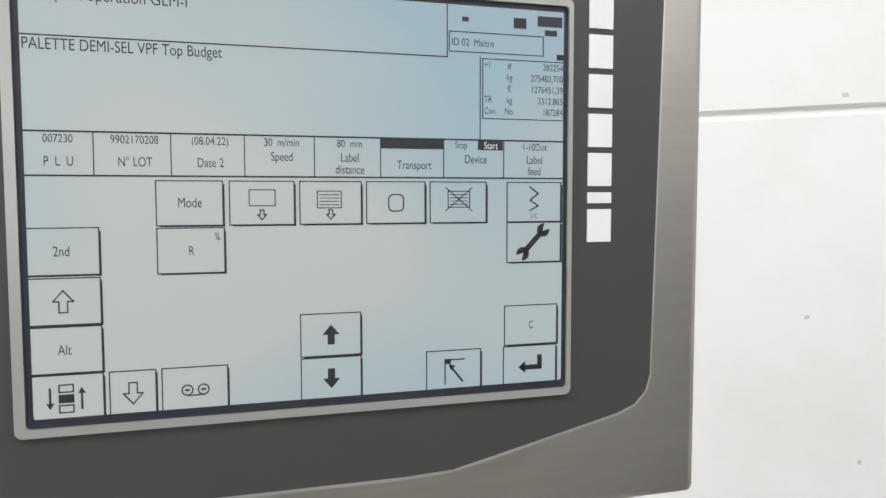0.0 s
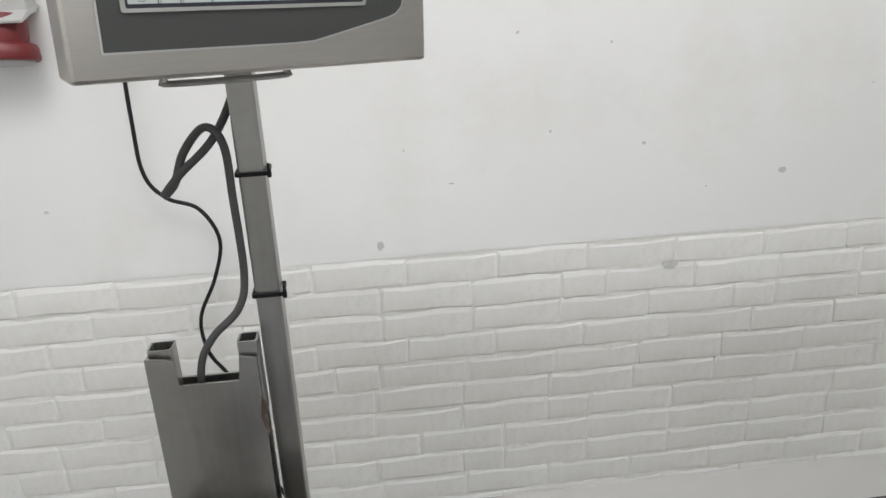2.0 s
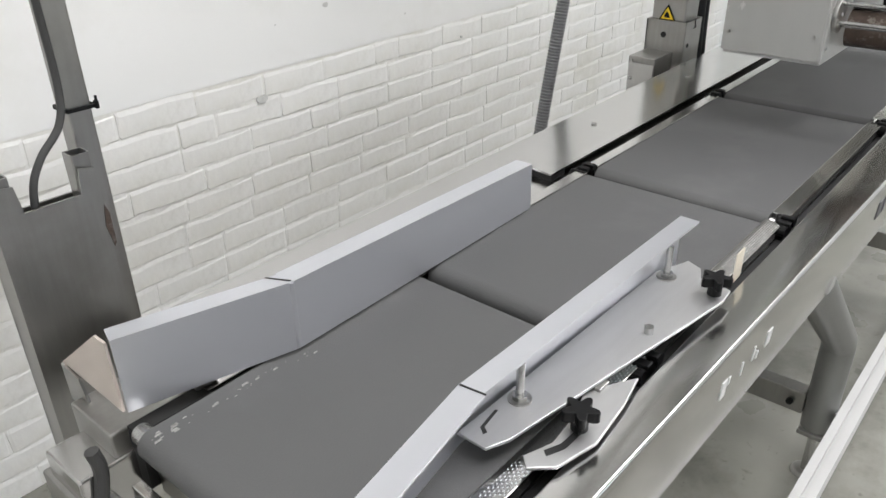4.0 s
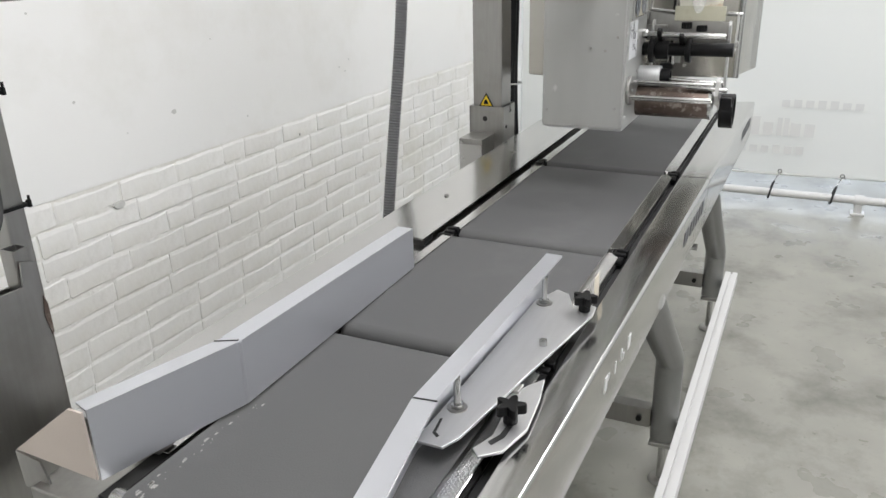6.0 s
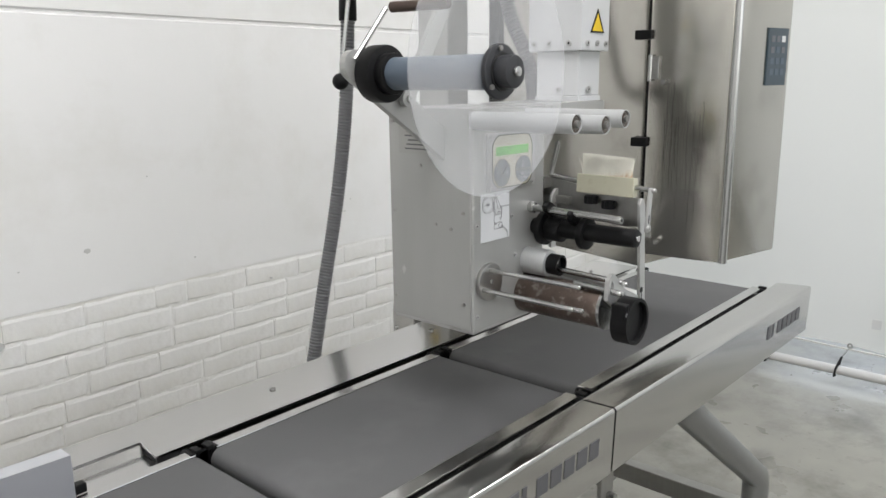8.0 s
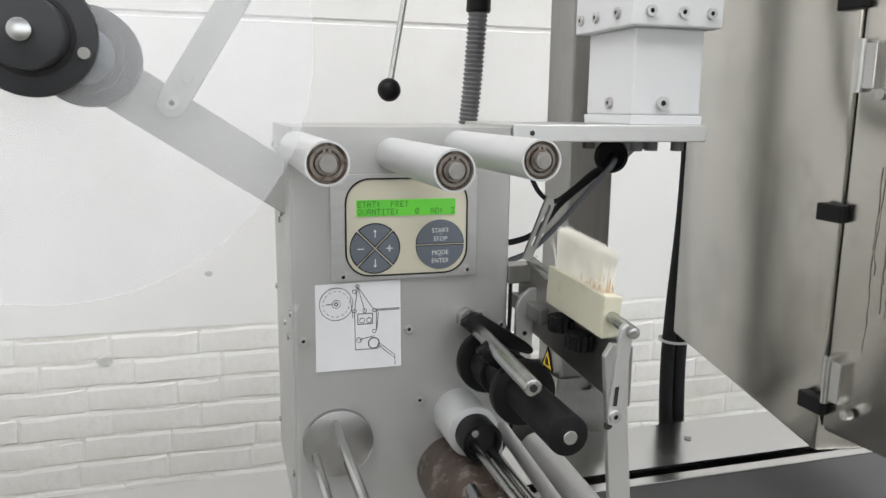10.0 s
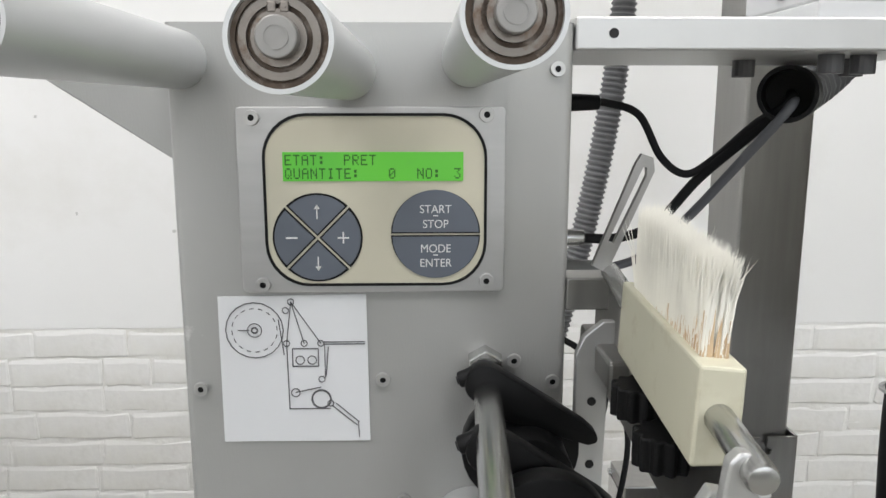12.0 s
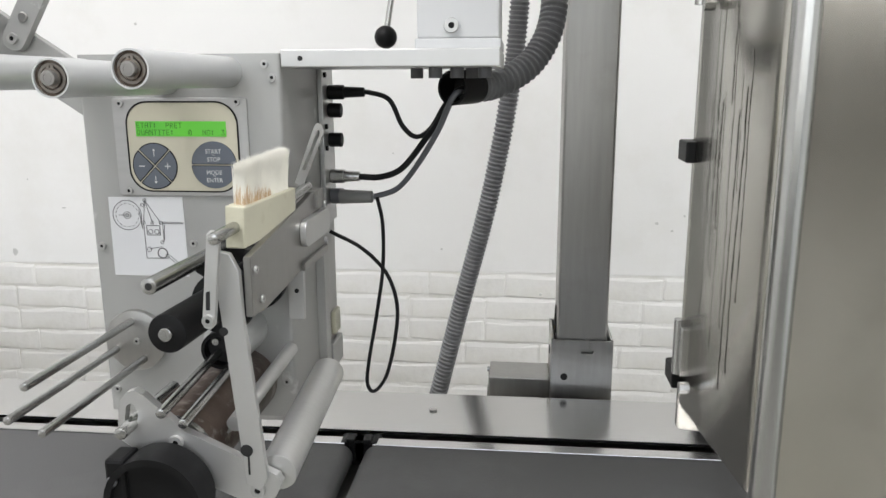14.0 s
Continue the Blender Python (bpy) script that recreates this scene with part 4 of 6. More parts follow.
def guides():
    # rear guide: two bent lengths with a lip along the top, and a folded end
    g = thing("product_guide", (0.3, -1.03, 0.857), "grey sheet metal product guide along the belt edge", "guide")
    line = [(-0.029, -0.993), (0.163, -1.049), (0.664, -1.036)]
    zb, zt = (0.8585, 0.862, 0.8585), (0.952, 0.954, 0.936)

    def strip(p, q, za, zz, depth, lip, bm=None):
        own = bmesh.new()
        d = (Vector(q) - Vector(p)).normalized()
        n = Vector((-d.y, d.x))
        if depth < 0:
            n = -n
        t = 0.003
        rows = []
        for e, z0, z1 in ((Vector(p), za[0], zz[0]), (Vector(q), za[1], zz[1])):
            prof = [(0, z0), (0, z1), (lip, z1), (lip, z1 - t), (t, z1 - t), (t, z0)]
            rows.append([own.verts.new((*(e + n * a), b)) for a, b in prof])
        k = len(rows[0])
        for a in range(k):
            b = (a + 1) % k
            own.faces.new((rows[0][a], rows[0][b], rows[1][b], rows[1][a]))
        own.faces.new(rows[0][::-1])
        own.faces.new(rows[1])
        return joined(bm, own)

    a = strip(line[0], line[1], (zb[0], zb[1]), (zt[0], zt[1]), 1, 0.026)
    strip((line[1][0] + 0.0005, line[1][1]), line[2], (zb[1], zb[2]), (zt[1], zt[2]), 1, 0.030, a)
    part("guide_plate", a, GUIDE, g)
    # upright rod added over the bend so its round face makes the highlight
    part("bend", rod((0.1632, -1.0462, 0.8630), (0.1632, -1.0462, 0.9525), 0.0040, seg=16), GUIDE, g, "round rod added for the highlight along the bend", smooth=True)
    part("fold_seam", prism([(0.162, -1.046), (0.1645, -1.046), (0.150, -1.018), (0.1485, -1.018)], "z", 0.9535, 0.9548), DARK, g)
    # folded end gusset, its film still on
    part("end_fold", prism([(-0.990, 0.950), (-0.968, 0.950), (-0.858, 0.866), (-0.992, 0.862)], "x", -0.034, -0.031), COPPER, g, "pinkish folded end plate")
    part("end_back", prism([(-0.860, 0.866), (-0.9, 0.8615), (-0.915, 0.815), (-0.862, 0.815)], "x", -0.037, -0.034), STEELD, g)
    for x in (0.05, 0.45, 0.62):
        part("bracket", box(x, x + 0.03, -1.030 if x > 0.2 else -0.998, -0.95, 0.840, 0.862, 0.002), STEELD, g)
    # front guide on its adjusting plates
    g = thing("product_guide", (0.3, -1.33, 0.860), "adjustable grey product guide on slotted steel plates with star knobs", "guide")
    a = strip((0.160, -1.296), (-0.018, -1.325), (0.8600, 0.8600), (0.932, 0.932), 1, 0.030)
    strip((0.622, -1.307), (0.1605, -1.296), (0.8600, 0.8600), (0.942, 0.932), 1, 0.027, a)
    part("guide_plate", a, GUIDE, g)
    part("fold_seam", prism([(0.1605, -1.297), (0.1625, -1.297), (0.166, -1.326), (0.164, -1.326)], "z", 0.9316, 0.9329), DARK, g)
    z = 0.8795
    part("carrier_plate", prism([(0.150, -1.303), (0.150, -1.338), (0.175, -1.349), (0.545, -1.408), (0.575, -1.405), (0.580, -1.385), (0.560, -1.372), (0.605, -1.352), (0.615, -1.330), (0.560, -1.309)], "z", z, z + 0.004, 0.001), CARRIER, g, "flat stainless carrier plate")
    part("swivel_plate", prism([(0.330, -1.382), (0.350, -1.395), (0.300, -1.405), (0.232, -1.412), (0.180, -1.400), (0.160, -1.378), (0.172, -1.366), (0.205, -1.378), (0.250, -1.374), (0.290, -1.362)], "z", 0.8715, 0.8755, 0.001), CARRIER, g, "curved slotted swivel plate")
    part("slot", prism([(0.185, -1.384), (0.205, -1.393), (0.245, -1.394), (0.245, -1.387), (0.208, -1.386), (0.190, -1.378)], "z", 0.8756, 0.8762), DARK, g)
    part("slot", prism([(0.1640, -1.3240), (0.1700, -1.3160), (0.2000, -1.3115), (0.2010, -1.3145), (0.1730, -1.3190), (0.1680, -1.3260)], "z", z + 0.0041, z + 0.0047), DARK, g)
    for x, y in ((0.556, -1.326), (0.230, -1.321)):
        b = part("stud", rod((x, y, z + 0.004), (x, y, 0.930), 0.0045, seg=12), CHROME, g)
        part("nut", rod((x, y, z + 0.004), (x, y, z + 0.011), 0.0085, seg=6), CHROME, b)
        part("washer", rod((x, y, z + 0.0035), (x, y, z + 0.0055), 0.013, seg=20), STEELD, b)
    part("bolt", rod((0.423, -1.368, z + 0.004), (0.423, -1.368, z + 0.013), 0.006, seg=6), CHROME, g)
    for x, y, zz in ((0.553, -1.392, z + 0.004), (0.238, -1.388, 0.8757)):
        k = part("knob_hub", rod((x, y, zz), (x, y, zz + 0.018), 0.009, seg=16, bevel=0.001), BLACK, g)
        out = []
        for j in range(40):
            a = 2 * math.pi * j / 40
            r = 0.0150 + 0.0050 * math.cos(5 * a)
            out.append((x + r * math.cos(a), y + r * math.sin(a)))
        part("star_grip", prism(out, "z", zz + 0.014, zz + 0.027, 0.001), BLACK, k)
    part("label_tab", box(0.633, 0.660, -1.388, -1.386, 0.860, 0.905, 0.001), WOODM, g, "small cream tab")
    for x in (0.30, 0.60):
        part("support", box(x, x + 0.02, -1.376, -1.366, TOP + 0.004, 0.8795, 0.001), STEELD, g)


guides()


def profile_rail():
    p = thing("aluminium_profile", (1.2, -1.49, 0.20), "pale slotted aluminium profile fixed along the conveyor legs", "profile")
    prof = [(-1.463, 0.176), (-1.507, 0.176), (-1.507, 0.190), (-1.503, 0.191), (-1.503, 0.197), (-1.507, 0.198), (-1.507, 0.216), (-1.489, 0.216), (-1.488, 0.208), (-1.482, 0.208), (-1.481, 0.216), (-1.463, 0.216)]
    part("profile", prism(prof, "x", -0.25, 2.435), PVC, p)
    for x in (1.347, 2.352):
        part("clamp", box(x - 0.015, x + 0.015, -1.465, -1.440, 0.178, 0.210, 0.002), STEELD, p)


profile_rail()


# ---- column that carries the labelling head ----
def column():
    c = thing("support_column", (1.80, -0.74, 0.745), "square stainless steel column in a bolted socket", "column")
    part("tube", box(1.7575, 1.8405, -0.788, -0.690, 0.80, 3.05, 0.004), STEELD, c)
    o = [(1.750, 0.752), (1.848, 0.752), (1.848, 0.943), (1.812, 0.943), (1.811, 0.930), (1.818, 0.926), (1.816, 0.920), (1.798, 0.920), (1.796, 0.926), (1.803, 0.930), (1.802, 0.943), (1.750, 0.943)]
    bm = prism(o, "y", -0.798, -0.794)
    box(1.748, 1.752, -0.796, -0.681, 0.752, 0.944, bm=bm)
    box(1.846, 1.850, -0.796, -0.681, 0.752, 0.944, bm=bm)
    box(1.748, 1.850, -0.685, -0.681, 0.752, 0.944, bm=bm)
    s = part("socket", bm, STEELD, c, "slotted square socket")
    part("pin_hole", rod((1.770, -0.7981, 0.879), (1.770, -0.7995, 0.879), 0.006, seg=14), DARK, s)
    part("pin_hole", rod((1.7479, -0.735, 0.905), (1.7465, -0.735, 0.905), 0.008, seg=14), DARK, s)
    part("stub", box(1.642, 1.748, -0.768, -0.690, 0.785, 0.862, 0.002), STEELD, c, "welded box stub")
    part("stub_face", box(1.640, 1.642, -0.766, -0.692, 0.740, 0.845), STEELX, c)
    for z in (0.80, 0.85):
        part("bolt", rod((1.642, -0.70, z), (1.637, -0.70, z), 0.005, seg=8), CHROME, c)
    part("base", box(1.70, 1.86, -0.83, -0.67, 0.742, 0.756, 0.002), STEELD, c)
    w = part("warning_sign", prism([(-0.757, 0.945), (-0.715, 0.945), (-0.736, 0.982)], "x", 1.7555, 1.7572), YELLOW, c, "yellow warning triangle")
    part("sign_edge", ring_plate([(-0.7605, 0.943), (-0.7115, 0.943), (-0.736, 0.9860)], [(-0.755, 0.946), (-0.717, 0.946), (-0.736, 0.979)], "x", 1.7550, 1.7571), BLACK, w)
    part("sign_mark", prism([(-0.744, 0.950), (-0.728, 0.950), (-0.728, 0.957), (-0.734, 0.967), (-0.741, 0.959)], "x", 1.7548, 1.7556), BLACK, w)
    # cross arm above, with the height lever
    part("cross_arm", box(1.60, 1.79, -1.27, -0.66, 1.74, 1.82, 0.004), WHITEALU, c)
    part("lever_mount", box(1.47, 1.76, -0.76, -0.70, 1.74, 1.80, 0.003), STEELD, c)
    l = part("lever", rod((1.463, -0.721, 1.440), (1.520, -0.721, 1.760), 0.0050, seg=12), CHROME, c, smooth=True)
    bm = bmesh.new()
    bmesh.ops.create_uvsphere(bm, u_segments=24, v_segments=16, radius=0.0190)
    bmesh.ops.translate(bm, verts=bm.verts, vec=(1.463, -0.721, 1.439))
    part("ball_grip", bm, BLACK, l, smooth=True)


column()


def hoses():
    h = thing("corrugated_hose", (1.5, -0.5, 0.0), "grey corrugated cable hose hanging from a fitting to the floor", "hose")
    part("hose", tube([(1.43, -0.50, 0.01), (1.455, -0.50, 0.30), (1.500, -0.50, 0.60), (1.560, -0.50, 0.86), (1.630, -0.50, 1.14), (1.672, -0.50, 1.38), (1.690, -0.50, 1.60)], 0.0195, 12, 10, 0.0028, 0.0085), HOSEM, h, smooth=True)
    part("fitting", rod((1.690, -0.50, 1.595), (1.692, -0.50, 1.66), 0.024, 0.023, 18, 0.003), BLACK, h, smooth=True)
    part("riser", rod((1.692, -0.50, 1.655), (1.70, -0.50, 3.59), 0.016, seg=16), HOSEM, h, smooth=True)
    h = thing("conduit_hose", (1.65, -1.15, 1.36), "thick grey corrugated conduit curving up from under the arm plate", "hose")
    part("hose", tube([(1.634, -1.152, 1.360), (1.660, -1.118, 1.362), (1.700, -1.090, 1.386), (1.724, -1.070, 1.430), (1.728, -1.05, 1.49), (1.724, -1.00, 1.60), (1.72, -0.98, 1.78)], 0.0168, 12, 10, 0.0026, 0.0080), HOSEM, h, smooth=True)
    part("end_sleeve", pipe_ring((1.616, -1.186, 1.359), (1.638, -1.148, 1.360), 0.0188, 0.0160), BLACK, h, smooth=True)
    part("sleeve_core", rod((1.630, -1.162, 1.3595), (1.637, -1.150, 1.360), 0.0163, seg=16), DARK, h)


hoses()


# ---- labelling head ----
HX, HY, HZ = 1.249, -1.283, 1.0  # lower corner of its front face


def labelling_head():
    h = thing("labelling_head", (1.35, -1.19, 1.015), "light grey label applicator with rollers and a green display", "labeller")
    shape = rounded(HX, HX + 0.2085, HY, -1.088, 0.004, 3)
    body = part("body", prism(shape, "z", 1.015, 1.393), HEAD, h, "light grey coated housing with scratches", smooth=True)
    part("cover_seam", box(HX - 0.0006, HX + 0.002, -1.279, -1.276, 1.017, 1.391), PLATE, h)
    part("base_plate", box(HX + 0.004, HX + 0.206, -1.279, -1.092, 1.008, 1.0152), PLATE, h)
    for x, z in ((0.0085, 0.199), (0.108, 0.2035), (0.180, 0.2137), (0.2015, 0.2015), (0.2000, 0.3700), (0.119, 0.1313), (0.1455, 0.128), (0.1652, 0.132), (0.0065, 0.3635), (0.200, 0.055), (0.010, 0.040), (0.193, 0.383)):
        hex_screw((HX + x, HY, HZ + z), (0, -1, 0), 0.0040, h)
    for y, z in ((-1.262, 1.38), (-1.262, 1.22), (-1.262, 1.06), (-1.10, 1.37), (-1.10, 1.21), (-1.10, 1.05), (-1.19, 1.305), (-1.165, 1.295), (-1.20, 1.195), (-1.235, 1.19)):
        part("screw", rod((HX, y, z), (HX - 0.0022, y, z), 0.0032, seg=10), STEELD, h)
    n = part("name_plate", box(HX - 0.0012, HX + 0.001, -1.195, -1.115, 1.315, 1.370), TRIMM, h, "small grey name plate")
    for k in range(6):
        part("print_bar", box(HX - 0.0016, HX - 0.0010, -1.188, -1.13 - 0.004 * (k % 3), 1.322 + 0.0075 * k, 1.3245 + 0.0075 * k), DARKP, n)
    # control panel
    Y = HY
    p = part("control_panel", prism([(HX + a, HZ + b) for a, b in rounded(0.0345, 0.1735, 0.2535, 0.3510, 0.003)], "y", Y - 0.003, Y + 0.001, 0.0005), PLATE, h, "aluminium plate with a round-cornered keypad")
    for x, z in ((0.0430, 0.3455), (0.1635, 0.3470), (0.0455, 0.2580), (0.1640, 0.2595)):
        hex_screw((HX + x, Y - 0.003, HZ + z), (0, -1, 0), 0.0040, p)
    o, i = rounded(0.0475, 0.1640, 0.2570, 0.3478, 0.0230, 8), rounded(0.0490, 0.1625, 0.2585, 0.3463, 0.0218, 8)
    part("panel_edge", ring_plate([(HX + a, HZ + b) for a, b in o], [(HX + a, HZ + b) for a, b in i], "y", Y - 0.0038, Y - 0.0028), BLACK, p)
    part("membrane", prism([(HX + a, HZ + b) for a, b in i], "y", Y - 0.0034, Y - 0.0028), MEMBRANE, p)
    lcd = part("lcd", box(HX + 0.0580, HX + 0.1515, Y - 0.0040, Y - 0.0033, HZ + 0.3130, HZ + 0.3280), LCD, p, "green backlit text display")
    GLYPH = {"E": "11111 10000 10000 11110 10000 10000 11111", "T": "11111 00100 00100 00100 00100 00100 00100", "A": "01110 10001 10001 11111 10001 10001 10001",
             "P": "11110 10001 10001 11110 10000 10000 10000", "R": "11110 10001 10001 11110 10100 10010 10001", "Q": "01110 10001 10001 10001 10101 10010 01101",
             "U": "10001 10001 10001 10001 10001 10001 01110", "N": "10001 11001 10101 10101 10011 10001 10001", "I": "01110 00100 00100 00100 00100 00100 01110",
             "O": "01110 10001 10001 10001 10001 10001 01110", "0": "01110 10001 10011 10101 11001 10001 01110", "3": "11111 00010 00100 00010 00001 10001 01110",
             ":": "00000 01100 01100 00000 01100 01100 00000"}

    def matrix_text(text, x, z):
        """Characters of small square dots, as the display shows them."""
        dot = 0.00068
        for ch in text:
            bm = bmesh.new()
            for j, row in enumerate(GLYPH[ch].split()):
                for i, on in enumerate(row):
                    if on == "1":
                        x0, z0 = HX + x + i * dot, HZ + z + (6 - j) * dot * 1.16
                        q = [bm.verts.new((a, Y - 0.00425, b)) for a, b in ((x0, z0), (x0 + dot * 0.95, z0), (x0 + dot * 0.95, z0 + dot * 1.08), (x0, z0 + dot * 1.08))]
                        bm.faces.new(q)
            part("character", bm, LCDINK, lcd)
            x += 0.00437

    for text, x, z in (("ETAT:", 0.0592, 0.3212), ("PRET", 0.0897, 0.3212), ("QUANTITE:", 0.0592, 0.3142), ("0", 0.1128, 0.3142), ("NO:", 0.1275, 0.3142), ("3", 0.1467, 0.3142)):
        matrix_text(text, x, z)

    def wedge(cx, cz, r, a0, a1, inset):
        am = radians((a0 + a1) / 2)
        ox, oz = cx + inset * math.cos(am), cz + inset * math.sin(am)
        pts = [(ox, oz)] + [(ox + (r - inset) * math.cos(radians(a0 + (a1 - a0) * k / 12)), oz + (r - inset) * math.sin(radians(a0 + (a1 - a0) * k / 12))) for k in range(13)]
        own = prism([(HX + a, HZ + b) for a, b in pts], "y", Y - 0.0042, Y - 0.0033)
        return own

    for a0 in (45, 135, 225, 315):
        am = radians(a0 + 45)
        rim = part("key_outline", wedge(0.0750, 0.2832, 0.0236, a0, a0 + 90, 0.0008), BLACK, p)
        rim.location.y = 0.0004
        k = part("key", wedge(0.0750, 0.2832, 0.0226, a0, a0 + 90, 0.0020), KEY, p, "slate grey arrow key")
        x, z = 0.0750 + 0.0135 * math.cos(am), 0.2832 + 0.0135 * math.sin(am)
        sym = {45: ((0, 1),), 225: ((0, -1),), 135: "-", 315: "+"}[a0]
        bm = None
        if sym in ("-", "+"):
            bm = box(HX + x - 0.003, HX + x + 0.003, Y - 0.0046, Y - 0.0041, HZ + z - 0.0004, HZ + z + 0.0004)
            if sym == "+":
                box(HX + x - 0.0004, HX + x + 0.0004, Y - 0.0046, Y - 0.0041, HZ + z - 0.003, HZ + z + 0.003, bm=bm)
        else:
            s = sym[0][1]
            bm = box(HX + x - 0.0003, HX + x + 0.0003, Y - 0.0046, Y - 0.0041, HZ + z - 0.0035, HZ + z + 0.0035)
            prism([(HX + x - 0.0016, HZ + z + s * 0.0018), (HX + x + 0.0016, HZ + z + s * 0.0018), (HX + x, HZ + z + s * 0.0042)], "y", Y - 0.0046, Y - 0.0041, bm=bm)
        part("key_symbol", bm, PALE, k)
    for s, lines in ((1, ("START", "STOP")), (-1, ("MODE", "ENTER"))):
        cx, cz = 0.1370, 0.2848 + s * 0.0009
        pts = [(cx + 0.0228 * math.cos(radians(k * 10)), cz + s * 0.0224 * math.sin(radians(k * 10))) for k in range(19)]
        if s < 0:
            pts = pts[::-1]
        rim = [(cx + (a - cx) * 1.032, cz + (b - cz) * 1.03 - s * 0.0004) for a, b in pts]
        part("key_outline", prism([(HX + a, HZ + b) for a, b in rim], "y", Y - 0.0038, Y - 0.0033), BLACK, p)
        k = part("key", prism([(HX + a, HZ + b + s * 0.0003) for a, b in pts], "y", Y - 0.0042, Y - 0.0033), KEY, p, "slate grey half-round key")
        for j, w in enumerate(lines):
            z = (0.2962, 0.2883)[j] if s > 0 else (0.2752, 0.2675)[j]
            words("lettering", w, Matrix.Translation((HX + cx, Y - 0.0046, HZ + z)) @ FRONT, 0.0062, PALE, k, 0.92, "CENTER")
        part("key_symbol", box(HX + cx - 0.0013, HX + cx + 0.0013, Y - 0.0046, Y - 0.0041, HZ + (0.2945 if s > 0 else 0.2735), HZ + (0.2950 if s > 0 else 0.2740)), PALE, k)
    # threading diagram on paper
    s = part("diagram_sticker", prism([(HX + a, HZ + b) for a, b in ((0.0198, 0.1680), (0.1005, 0.1678), (0.0995, 0.2518), (0.0200, 0.2508))], "y", Y - 0.0008, Y + 0.0005), PAPER, h, "white paper threading diagram, slightly curled")
    yy = Y - 0.0010

    def stroke(pts, w=0.0005, bm=None, closed=False):
        pts = [Vector((HX + a, HZ + b)) for a, b in pts]
        for a, b in zip(pts, pts[1:] + (pts[:1] if closed else [])):
            d = (b - a).normalized()
            nn = Vector((-d.y, d.x)) * w / 2
            bm = prism([tuple(a - nn), tuple(b - nn), tuple(b + nn), tuple(a + nn)], "y", yy - 0.0002, yy + 0.0003, bm=bm)
        return bm

    def ring(cx, cz, r, w=0.0005, bm=None, n=20, dash=False):
        pts = [(cx + r * math.cos(2 * math.pi * k / n), cz + r * math.sin(2 * math.pi * k / n)) for k in range(n)]
        if dash:
            for k in range(0, n, 2):
                bm = stroke([pts[k], pts[(k + 1) % n]], w, bm)
            return bm
        return stroke(pts, w, bm, True)

    bm = ring(0.0390, 0.2320, 0.0155)
    ring(0.0390, 0.2320, 0.0122, 0.0004, bm, 32, True)
    ring(0.0390, 0.2320, 0.0038, 0.0004, bm)
    ring(0.0390, 0.2320, 0.0016, 0.0008, bm, 8)
    stroke([(0.0300, 0.2320), (0.0360, 0.2320)], 0.0005, bm)
    for cx, cz in ((0.0590, 0.2478), (0.0560, 0.2430), (0.0560, 0.2245), (0.0655, 0.2245), (0.0745, 0.2245), (0.0745, 0.2040), (0.0790, 0.1900)):
        ring(cx, cz, 0.0017, 0.0005, bm, 10)
    for a, b in (((0.0590, 0.2478), (0.0560, 0.2245)), ((0.0590, 0.2478), (0.0655, 0.2245)), ((0.0590, 0.2478), (0.0745, 0.2245)), ((0.0760, 0.2252), (0.0985, 0.2252)), ((0.0760, 0.2240), (0.0985, 0.2240)),
                 ((0.0560, 0.2240), (0.0565, 0.1870)), ((0.0565, 0.1870), (0.0790, 0.1870)), ((0.0765, 0.2235), (0.0765, 0.2050)), ((0.0785, 0.2225), (0.0770, 0.2060)), ((0.0600, 0.1965), (0.0740, 0.1995)),
                 ((0.0800, 0.1885), (0.0935, 0.1770)), ((0.0820, 0.1900), (0.0945, 0.1790)), ((0.0940, 0.1790), (0.0945, 0.1700)), ((0.0545, 0.2180), (0.0520, 0.2380))):
        stroke([a, b], 0.0005, bm)
    stroke([(0.0590, 0.2215), (0.0730, 0.2215), (0.0730, 0.2115), (0.0590, 0.2115)], 0.0006, bm, True)
    ring(0.0630, 0.2150, 0.0024, 0.0005, bm, 10)
    ring(0.0695, 0.2150, 0.0024, 0.0005, bm, 10)
    ring(0.0600, 0.1963, 0.0024, 0.0005, bm, 10)
    ring(0.0740, 0.1925, 0.0052, 0.0010, bm, 14)
    part("line_drawing", bm, DARKP, s)

    # three idler rollers
    for x, z in ((1.2555, 1.3745), (1.3410, 1.3690), (1.4040, 1.3755)):
        r = part("idler_roller", pipe_ring((x, HY + 0.002, z), (x, -1.4735, z), 0.0148, 0.0134, 40), ROLLER, h, "grey anodised idler roller", smooth=True)
        bm = rod((x, -1.430, z), (x, -1.4700, z), 0.01365, seg=28)
        part("bearing", bm, BEARING, r, "worn bearing", smooth=True)
        part("bearing_ring", pipe_ring((x, -1.4690, z), (x, -1.4716, z), 0.0112, 0.0090, 28), RACE, r, smooth=True)
        part("bearing_seal", pipe_ring((x, -1.4690, z), (x, -1.4712, z), 0.0136, 0.0120, 24), BEARING, r, smooth=True)
        bm = rod((x, -1.4690, z), (x, -1.4775, z), 0.0057, seg=28, bevel=0.0005)
        pipe_ring((x, -1.4774, z), (x, -1.4778, z), 0.0034, 0.0030, 20, bm)
        part("shaft_end", bm, SHAFT, r, "bright turned shaft end")
        bm = pipe_ring((x, -1.4695, z), (x, -1.4727, z), 0.0076, 0.0056, 20)
        for e in (-1, 1):    # ears of the spring clip
            box(x + e * 0.0017 - 0.0012, x + e * 0.0017 + 0.0012, -1.4729, -1.4700, z + 0.0066, z + 0.0096, 0.0004, bm)
            rod((x + e * 0.0017, -1.4731, z + 0.0082), (x + e * 0.0017, -1.4728, z + 0.0082), 0.0005, seg=8, bm=bm)
